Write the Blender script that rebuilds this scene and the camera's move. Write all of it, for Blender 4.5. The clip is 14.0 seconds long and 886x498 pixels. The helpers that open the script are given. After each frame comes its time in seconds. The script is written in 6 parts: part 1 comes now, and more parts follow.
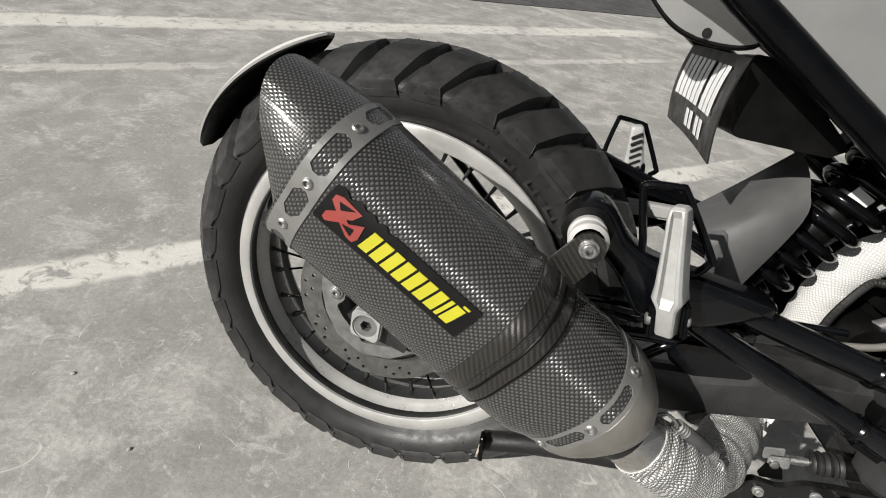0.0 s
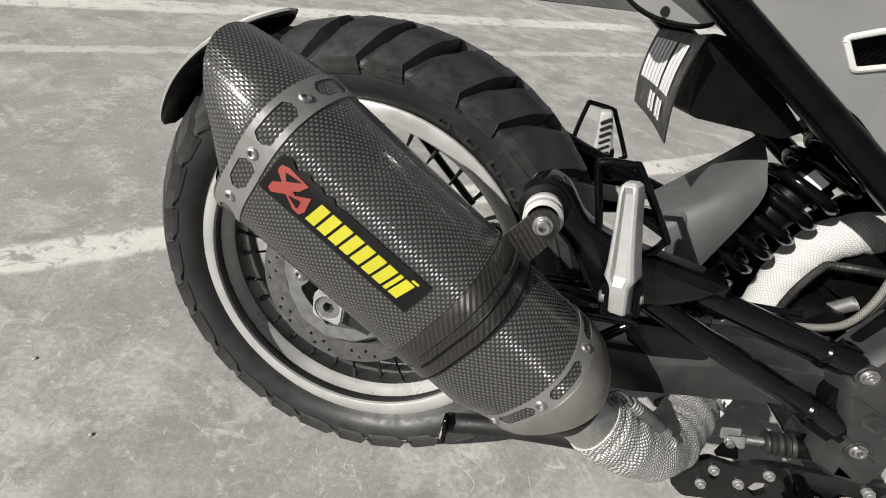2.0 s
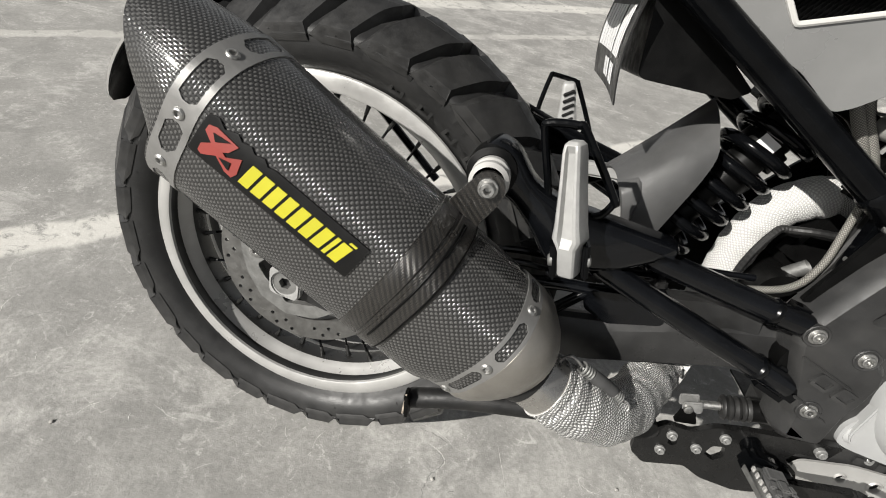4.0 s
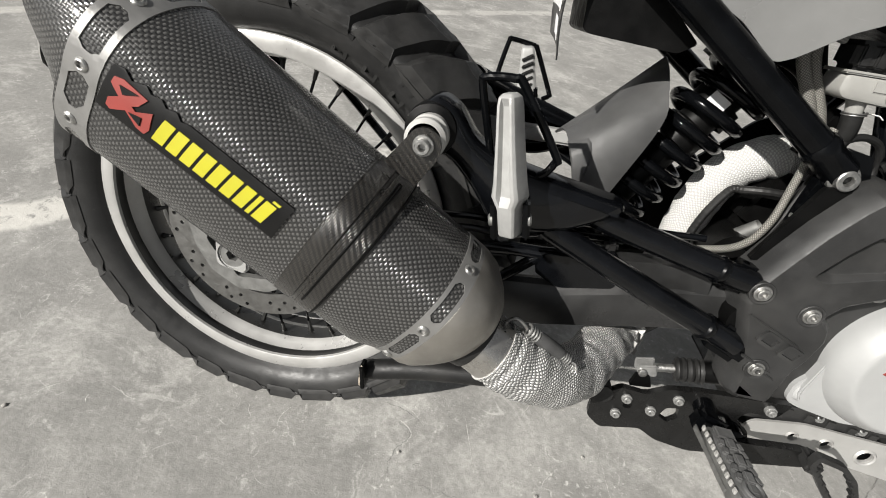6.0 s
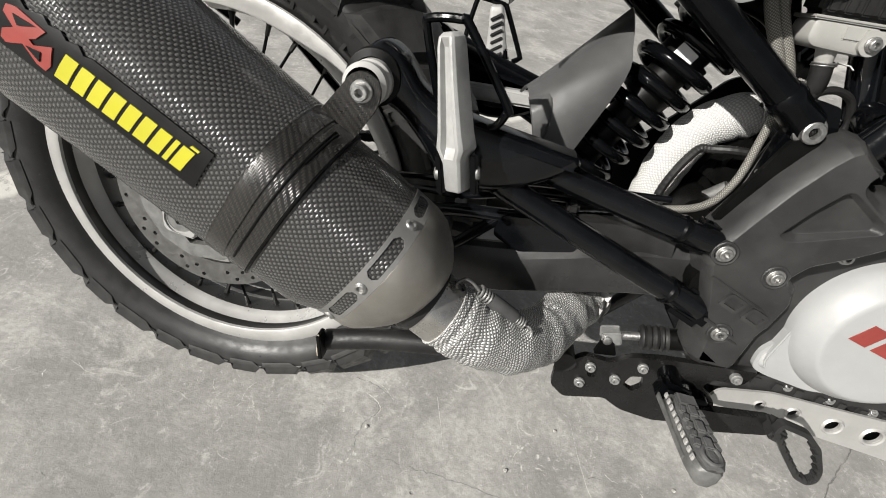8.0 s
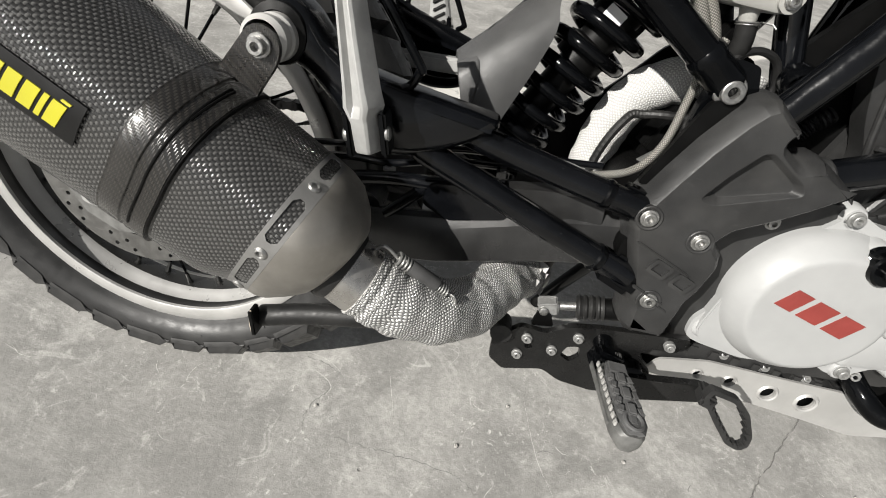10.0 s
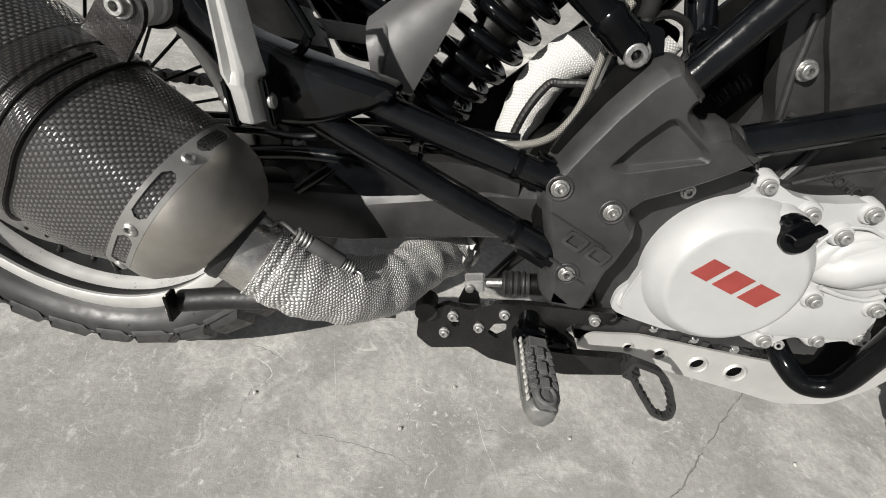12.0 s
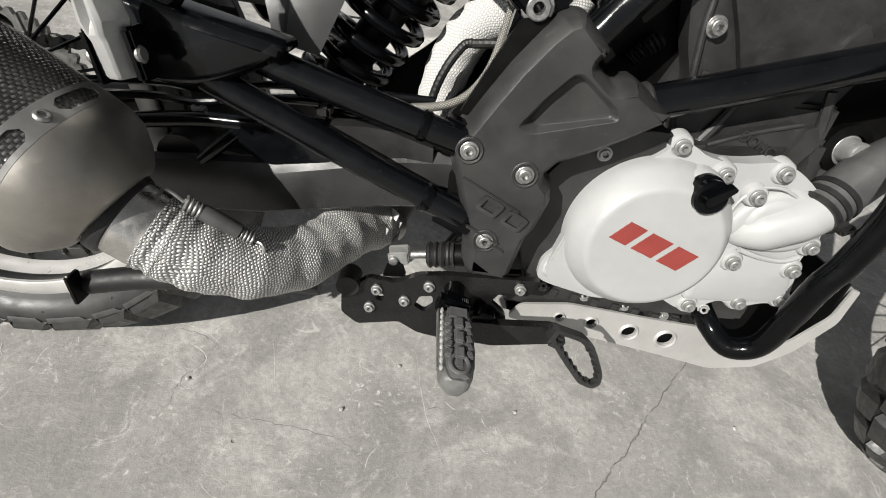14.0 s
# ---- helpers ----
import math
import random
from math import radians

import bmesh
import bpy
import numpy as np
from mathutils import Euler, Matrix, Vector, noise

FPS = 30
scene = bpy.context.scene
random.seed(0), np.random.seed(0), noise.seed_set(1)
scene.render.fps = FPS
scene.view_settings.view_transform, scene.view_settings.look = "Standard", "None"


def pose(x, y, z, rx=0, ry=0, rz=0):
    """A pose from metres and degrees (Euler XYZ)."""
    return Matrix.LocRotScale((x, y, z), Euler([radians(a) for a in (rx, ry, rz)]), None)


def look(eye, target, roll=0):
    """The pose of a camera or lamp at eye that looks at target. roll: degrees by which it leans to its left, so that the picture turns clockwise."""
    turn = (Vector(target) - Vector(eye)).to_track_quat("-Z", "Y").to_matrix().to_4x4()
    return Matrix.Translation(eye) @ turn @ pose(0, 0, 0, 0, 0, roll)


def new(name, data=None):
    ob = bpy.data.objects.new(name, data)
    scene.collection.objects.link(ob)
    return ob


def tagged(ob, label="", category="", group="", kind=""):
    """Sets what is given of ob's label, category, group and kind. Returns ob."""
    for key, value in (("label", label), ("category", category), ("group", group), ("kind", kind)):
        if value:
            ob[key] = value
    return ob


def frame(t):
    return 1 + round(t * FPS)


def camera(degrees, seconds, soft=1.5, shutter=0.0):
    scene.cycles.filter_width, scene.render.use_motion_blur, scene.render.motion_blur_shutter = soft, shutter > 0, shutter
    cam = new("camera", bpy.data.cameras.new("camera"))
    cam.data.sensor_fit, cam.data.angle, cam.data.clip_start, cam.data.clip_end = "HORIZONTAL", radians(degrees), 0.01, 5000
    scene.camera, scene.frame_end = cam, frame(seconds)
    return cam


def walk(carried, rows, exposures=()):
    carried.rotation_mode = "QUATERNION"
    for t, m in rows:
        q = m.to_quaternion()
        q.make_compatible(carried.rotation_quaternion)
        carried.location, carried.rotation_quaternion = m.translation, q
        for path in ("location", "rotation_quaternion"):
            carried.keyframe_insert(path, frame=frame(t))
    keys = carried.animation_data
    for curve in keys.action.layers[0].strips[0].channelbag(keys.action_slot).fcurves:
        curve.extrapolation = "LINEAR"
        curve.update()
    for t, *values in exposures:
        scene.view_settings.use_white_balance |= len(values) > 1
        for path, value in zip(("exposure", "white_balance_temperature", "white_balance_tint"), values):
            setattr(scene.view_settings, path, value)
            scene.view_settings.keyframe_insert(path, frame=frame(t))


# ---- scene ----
cam = camera(86.4, 14.0, soft=1.0)
# Scale and light are set here.
# seconds, eye in metres, turn in degrees as pose() takes it
PATH = [
    (0, 0.1409, -0.4446, 0.7887, 51.19, -8.05, 16.28),
    (0.5, 0.1462, -0.4430, 0.7856, 51.08, -8.56, 16.14),
    (1, 0.1535, -0.4428, 0.7825, 50.96, -8.99, 15.94),
    (1.5, 0.1624, -0.4425, 0.7797, 50.77, -9.21, 15.65),
    (2, 0.1721, -0.4424, 0.7788, 50.58, -9.33, 15.36),
    (2.5, 0.1826, -0.4414, 0.7761, 50.44, -9.39, 14.98),
    (3, 0.1915, -0.4421, 0.7709, 50.27, -9.42, 14.53),
    (5.5, 0.2470, -0.4347, 0.7549, 48.42, -9.48, 12.18),
    (6, 0.2570, -0.4340, 0.7491, 48.02, -9.55, 11.79),
    (6.5, 0.2646, -0.4366, 0.7420, 47.57, -9.58, 11.74),
    (7, 0.2732, -0.4329, 0.7334, 47.14, -9.68, 11.69),
    (7.5, 0.2872, -0.4282, 0.7283, 46.67, -9.79, 11.50),
    (8, 0.3016, -0.4250, 0.7242, 46.37, -9.95, 11.28),
    (10.5, 0.3758, -0.4146, 0.7134, 44.74, -10.97, 9.02),
    (11, 0.3920, -0.4110, 0.7144, 44.51, -11.08, 8.47),
    (11.5, 0.4102, -0.4068, 0.7115, 44.26, -11.24, 7.82),
    (12, 0.4258, -0.4047, 0.7090, 43.92, -11.48, 7.06),
    (12.5, 0.4394, -0.4028, 0.7089, 43.69, -11.72, 6.38),
    (13, 0.4542, -0.4008, 0.7070, 43.45, -12.01, 5.58),
    (13.5, 0.4704, -0.4000, 0.7033, 43.19, -12.29, 4.78),
    (14, 0.4851, -0.3997, 0.6983, 42.92, -12.70, 3.97),
]
walk(cam, [(t, pose(x, y, z, a, b, c)) for t, x, y, z, a, b, c in PATH], [(0.0, 0.49), (3.0, 0.54), (5.5, 0.59), (8.0, 0.61), (11.0, 0.63), (14.0, 0.60)])
# ---- world, sun and light ----
SUN_WAY = Vector((0.58, 0.58, -0.567))
world = bpy.data.worlds.new("sky")
scene.world = world
world.use_nodes = True
wn, wl = world.node_tree.nodes, world.node_tree.links
sky = wn.new("ShaderNodeTexSky")
sky.sky_type, sky.sun_disc = "NISHITA", False
sky.sun_elevation, sky.sun_rotation = radians(34.5), radians(225)
grade = wn.new("ShaderNodeHueSaturation")
grade.inputs["Saturation"].default_value = 0.12
wl.new(sky.outputs["Color"], grade.inputs["Color"])
wl.new(grade.outputs["Color"], wn["Background"].inputs["Color"])
wn["Background"].inputs["Strength"].default_value = 0.046
sun_data = bpy.data.lights.new("sun", "SUN")
sun_data.energy, sun_data.angle, sun_data.color = 5.0, radians(0.5), (1.0, 0.967, 0.912)
sun = new("sun", sun_data)
sun.matrix_world = look((-6, -6, 6), Vector((-6, -6, 6)) + SUN_WAY)

# ---- materials ----


class Nodes:
    """A small wrapper to write a node material line by line."""

    def __init__(self, name):
        self.mat = bpy.data.materials.new(name)
        self.mat.use_nodes = True
        self.tree = self.mat.node_tree
        self.bsdf = self.tree.nodes["Principled BSDF"]

    def put(self, kind, links=None, operation=None, data_type=None, blend_type=None, feature=None, interpolation_type=None):
        n = self.tree.nodes.new(kind)
        if operation:
            n.operation = operation
        if data_type:
            n.data_type = data_type
        if blend_type:
            n.blend_type = blend_type
        if feature:
            n.feature = feature
        if interpolation_type:
            n.interpolation_type = interpolation_type
        for key, value in (links or {}).items():
            if isinstance(value, bpy.types.NodeSocket):
                self.tree.links.new(value, n.inputs[key])
            else:
                n.inputs[key].default_value = value
        return n

    def math(self, op, a, b=0.0, c=0.0):
        return self.put("ShaderNodeMath", {0: a, 1: b, 2: c}, operation=op).outputs[0]

    def noise(self, vec, scale, detail=4.0, rough=0.55, distortion=0.0):
        return self.put("ShaderNodeTexNoise", {"Vector": vec, "Scale": scale, "Detail": detail, "Roughness": rough, "Distortion": distortion}).outputs["Fac"]

    def step(self, value, lo, hi, a=0.0, b=1.0):
        return self.put("ShaderNodeMapRange", {0: value, 1: lo, 2: hi, 3: a, 4: b}, interpolation_type="SMOOTHSTEP").outputs[0]

    def mix(self, fac, a, b, blend="MIX"):
        n = self.put("ShaderNodeMix", {0: fac, 6: a, 7: b}, data_type="RGBA", blend_type=blend)
        return n.outputs[2]

    def bump(self, height, strength, distance, normal=None):
        links = {"Height": height, "Strength": strength, "Distance": distance}
        if normal is not None:
            links["Normal"] = normal
        return self.put("ShaderNodeBump", links).outputs[0]

    def coords(self, which="Object"):
        return self.put("ShaderNodeTexCoord").outputs[which]

    def end(self, **inputs):
        for key, value in inputs.items():
            key = key.replace("_", " ")
            if isinstance(value, bpy.types.NodeSocket):
                self.tree.links.new(value, self.bsdf.inputs[key])
            else:
                self.bsdf.inputs[key].default_value = value
        return self.mat


def grey(v, warm=0.0):
    return (v * (1 + warm), v, v * (1 - 1.6 * warm), 1)


def surface(name, col, rough=0.45, metal=0.0, mottle=0.18, scale=30, grain=900, depth=0.0002, dust=0.0, scratch=0.0, coat=0.0, gloss=0.5):
    """A worn solid surface: cloudy tone, fine grain, a little dust and fine scratches."""
    n = Nodes(name)
    c = n.coords()
    col = (*col[:3], 1)
    cloud = n.noise(c, scale, 5, 0.6)
    tone = n.mix(n.step(cloud, 0.3, 0.7), tuple(v * (1 - mottle) for v in col[:3]) + (1,), tuple(min(1, v * (1 + mottle)) for v in col[:3]) + (1,))
    if dust:
        spots = n.step(n.noise(c, 210, 6, 0.7), 0.55, 0.78, 0, dust)
        film = n.step(n.noise(c, 14, 4, 0.6), 0.42, 0.72, 0, dust * 0.6)
        tone = n.mix(n.math("MAXIMUM", spots, film), tone, (0.27, 0.26, 0.24, 1))
    if scratch:
        stretched = n.put("ShaderNodeMapping", {"Vector": c, "Rotation": (0.3, 0.5, 0.9), "Scale": (60, 900, 500)}).outputs[0]
        lines = n.step(n.noise(stretched, 1.0, 3, 0.6), 0.66, 0.74, 0, scratch)
        tone = n.mix(lines, tone, tuple(min(1, v * 2.2 + 0.08) for v in col[:3]) + (1,))
    r = n.step(n.noise(c, scale * 2.3, 4), 0.3, 0.7, max(0.02, rough - 0.09), min(1, rough + 0.11))
    nor = n.bump(n.noise(c, grain, 3), 0.5, depth)
    return n.end(Base_Color=tone, Roughness=r, Metallic=metal, Normal=nor, Coat_Weight=coat, Coat_Roughness=0.12, Specular_IOR_Level=gloss)


def woven(name, dark, light, pitch, rough, depth, twill=False, metal=0.0, coat=0.0, spread=0.2, warp=0.0, long=1.0, side=1.0):
    """Cloth or carbon weave that follows the mesh's UV map, which is in metres."""
    n = Nodes(name)
    uv = n.coords("UV")
    if warp:
        push = n.put("ShaderNodeTexNoise", {"Vector": uv, "Scale": 55.0, "Detail": 3.0}).outputs["Color"]
        push = n.put("ShaderNodeVectorMath", {0: push, 1: (0.5, 0.5, 0.5)}, operation="SUBTRACT").outputs[0]
        push = n.put("ShaderNodeVectorMath", {0: push, "Scale": warp}, operation="SCALE").outputs[0]
        uv = n.put("ShaderNodeVectorMath", {0: uv, 1: push}, operation="ADD").outputs[0]
        uv = n.put("ShaderNodeMapping", {"Vector": uv, "Rotation": (0, 0, 0.25)}).outputs[0]
    s = n.put("ShaderNodeSeparateXYZ", {0: n.put("ShaderNodeVectorMath", {0: uv, 1: (1 / pitch, 1 / (pitch * long), 1)}, operation="MULTIPLY").outputs[0]})
    a, b = s.outputs[0], s.outputs[1]
    fa, fb = n.math("FLOOR", a), n.math("FLOOR", b)
    if twill:
        over = n.math("LESS_THAN", n.math("FLOORED_MODULO", n.math("ADD", fa, fb), 4.0), 1.5)
    else:
        over = n.math("FLOORED_MODULO", n.math("ADD", fa, fb), 2.0)
    ua, ub = n.math("SUBTRACT", n.math("FRACT", a), 0.5), n.math("SUBTRACT", n.math("FRACT", b), 0.5)
    hill = n.math("SUBTRACT", 1.0, n.math("MULTIPLY", 2.6, n.math("ADD", n.math("MULTIPLY", ua, ua), n.math("MULTIPLY", n.math("MULTIPLY", ub, ub), side))))
    cross = n.math("SUBTRACT", 1.0, n.math("MULTIPLY", 2.6, n.math("ADD", n.math("MULTIPLY", n.math("MULTIPLY", ua, ua), side), n.math("MULTIPLY", ub, ub))))
    dot = n.math("SUBTRACT", 1.0, n.math("MULTIPLY", 2.6, n.math("ADD", n.math("MULTIPLY", ua, ua), n.math("MULTIPLY", ub, ub))))
    low = n.math("MULTIPLY", cross, 0.45)
    height = n.math("ADD", n.math("MULTIPLY", over, n.math("SUBTRACT", hill, low)), low)
    jitter = n.noise(uv, 1.4 / pitch, 3, 0.6)
    broad = n.noise(n.coords(), 22, 4)
    tone = n.mix(n.math("MULTIPLY", over, n.step(dot, 0.05, 0.6)), (*dark, 1), (*light, 1))
    tone = n.mix(n.step(jitter, 0.3, 0.7, 0, spread), tone, (0, 0, 0, 1))
    tone = n.mix(n.step(broad, 0.45, 0.75, 0, spread), tone, tuple(v * 0.6 for v in light) + (1,))
    nor = n.bump(height, 1.0, depth)
    r = n.step(n.noise(n.coords(), 60, 4), 0.3, 0.7, rough - 0.05, rough + 0.1)
    return n.end(Base_Color=tone, Roughness=r, Metallic=metal, Normal=nor, Coat_Weight=coat, Coat_Roughness=0.09)


def concrete():
    n = Nodes("worn_concrete")
    c = n.coords()
    xyz = n.put("ShaderNodeSeparateXYZ", {0: c})
    x, y = xyz.outputs[0], xyz.outputs[1]
    wob = n.math("MULTIPLY", n.math("SUBTRACT", n.noise(c, 7, 5, 0.6), 0.5), 0.06)
    across = n.math("ADD", n.math("ADD", n.math("MULTIPLY", x, -0.669), n.math("MULTIPLY", y, 0.743)), wob)
    other = n.math("ADD", n.math("ADD", n.math("MULTIPLY", x, 0.5), n.math("MULTIPLY", y, 0.866)), wob)
    big, mid, fine = n.noise(c, 1.7, 6, 0.6, 0.6), n.noise(c, 7, 7, 0.6, 0.8), n.noise(c, 95, 5, 0.7)
    tone = n.mix(n.step(mid, 0.3, 0.72), (0.215, 0.212, 0.201, 1), (0.40, 0.393, 0.373, 1))
    tone = n.mix(n.step(big, 0.4, 0.62, 0, 0.6), tone, (0.235, 0.23, 0.219, 1))
    blot = n.noise(c, 5.2, 10, 0.74, 0.5)
    tone = n.mix(n.step(blot, 0.50, 0.57, 0, 0.34), tone, (0.215, 0.21, 0.2, 1))
    # lighter trowel patches, stretched along the slab
    st = n.put("ShaderNodeMapping", {"Vector": c, "Rotation": (0, 0, radians(-42)), "Scale": (2.6, 4.2, 1)}).outputs[0]
    tone = n.mix(n.step(n.noise(st, 1.6, 9, 0.75, 0.5), 0.52, 0.62, 0, 0.55), tone, (0.46, 0.452, 0.43, 1))
    tone = n.mix(n.step(n.noise(c, 22, 9, 0.8, 1.2), 0.55, 0.64, 0, 0.5), tone, (0.52, 0.51, 0.485, 1))
    tone = n.mix(n.step(fine, 0.35, 0.62, 0.34, 0), tone, (0.15, 0.147, 0.14, 1))
    speck = n.noise(c, 310, 4, 0.75)
    tone = n.mix(n.step(speck, 0.32, 0.44, 0.3, 0), tone, (0.13, 0.127, 0.12, 1))
    tone = n.mix(n.step(speck, 0.58, 0.7, 0, 0.3), tone, (0.54, 0.53, 0.505, 1))
    worn = n.noise(c, 34, 9, 0.8, 0.9)
    tone = n.mix(n.step(worn, 0.36, 0.48, 0.38, 0), tone, (0.2, 0.196, 0.186, 1))
    # worn light paint bands
    wear = n.math("MULTIPLY", n.step(n.noise(c, 15, 8, 0.75, 1.0), 0.38, 0.48), n.step(n.noise(c, 0.9, 3), 0.34, 0.5))
    for value, centre, half, amount in ((across, 0.575, 0.05, 0.7), (across, 1.83, 0.04, 0.35), (across, 2.45, 0.10, 0.6), (other, 3.38, 0.06, 0.3)):
        gap = n.math("ABSOLUTE", n.math("SUBTRACT", value, centre))
        band = n.math("MULTIPLY", n.step(gap, half * 0.7, half * 1.15, amount, 0), wear)
        tone = n.mix(band, tone, (0.62, 0.605, 0.565, 1))
    # one open joint and some hairlines
    wob2 = n.math("MULTIPLY", n.math("SUBTRACT", n.noise(c, 22, 5, 0.6), 0.5), 0.03)
    joint = n.math("ABSOLUTE", n.math("ADD", n.math("SUBTRACT", n.math("SUBTRACT", n.math("MULTIPLY", x, 0.76), n.math("MULTIPLY", y, 0.65)), 0.7605), wob2))
    crack = n.step(joint, 0.0004, 0.0016, 1, 0)
    crack = n.math("MULTIPLY", crack, n.step(n.noise(c, 30, 3), 0.3, 0.5))
    bent = n.put("ShaderNodeVectorMath", {0: c, 1: n.put("ShaderNodeTexNoise", {"Vector": c, "Scale": 6.0, "Detail": 5.0}).outputs["Color"]}, operation="ADD").outputs[0]
    pit = n.math("MULTIPLY", n.step(n.put("ShaderNodeTexVoronoi", {"Vector": c, "Scale": 13.0}).outputs["Distance"], 0.015, 0.045, 1, 0), n.step(n.noise(c, 3, 2), 0.5, 0.6))
    open_marks = n.math("MAXIMUM", crack, n.math("MULTIPLY", pit, 0.55))
    tone = n.mix(n.math("MULTIPLY", open_marks, 0.6), tone, (0.11, 0.107, 0.1, 1))
    # pale scuffs
    sc = n.put("ShaderNodeMapping", {"Vector": bent, "Rotation": (0, 0, 0.7), "Scale": (26, 110, 1)}).outputs[0]
    scuff = n.math("MULTIPLY", n.step(n.noise(sc, 1, 3, 0.5), 0.66, 0.72, 0, 0.3), n.step(n.noise(c, 5, 3), 0.48, 0.6))
    tone = n.mix(scuff, tone, (0.55, 0.54, 0.515, 1))
    for scale, seed, width, amount in ((5.0, 3.1, 0.0035, 0.5), (11.0, 7.7, 0.006, 0.4)):
        moved = n.put("ShaderNodeVectorMath", {0: c, 1: (seed, seed * 2, 0)}, operation="ADD").outputs[0]
        line = n.math("ABSOLUTE", n.math("SUBTRACT", n.noise(moved, scale, 2, 0.4, 0.6), 0.5))
        thin = n.math("MULTIPLY", n.step(line, width * 0.3, width, amount, 0), n.step(n.noise(moved, scale * 0.7, 4, 0.7), 0.56, 0.64))
        tone = n.mix(thin, tone, (0.58, 0.57, 0.545, 1))
    flakes = n.math("MULTIPLY", n.step(n.noise(c, 60, 7, 0.8, 1.5), 0.58, 0.64, 0, 0.75), n.step(n.noise(c, 6, 4), 0.48, 0.6))
    tone = n.mix(flakes, tone, (0.56, 0.55, 0.525, 1))
    h = n.math("SUBTRACT", n.math("ADD", n.math("MULTIPLY", mid, 0.6), n.math("MULTIPLY", fine, 0.4)), n.math("MULTIPLY", open_marks, 1.2))
    nor = n.bump(h, 0.6, 0.004, n.bump(n.noise(c, 420, 4, 0.7), 0.6, 0.0007))
    return n.end(Base_Color=tone, Roughness=n.step(mid, 0.3, 0.7, 0.7, 0.92), Normal=nor, Specular_IOR_Level=0.25)


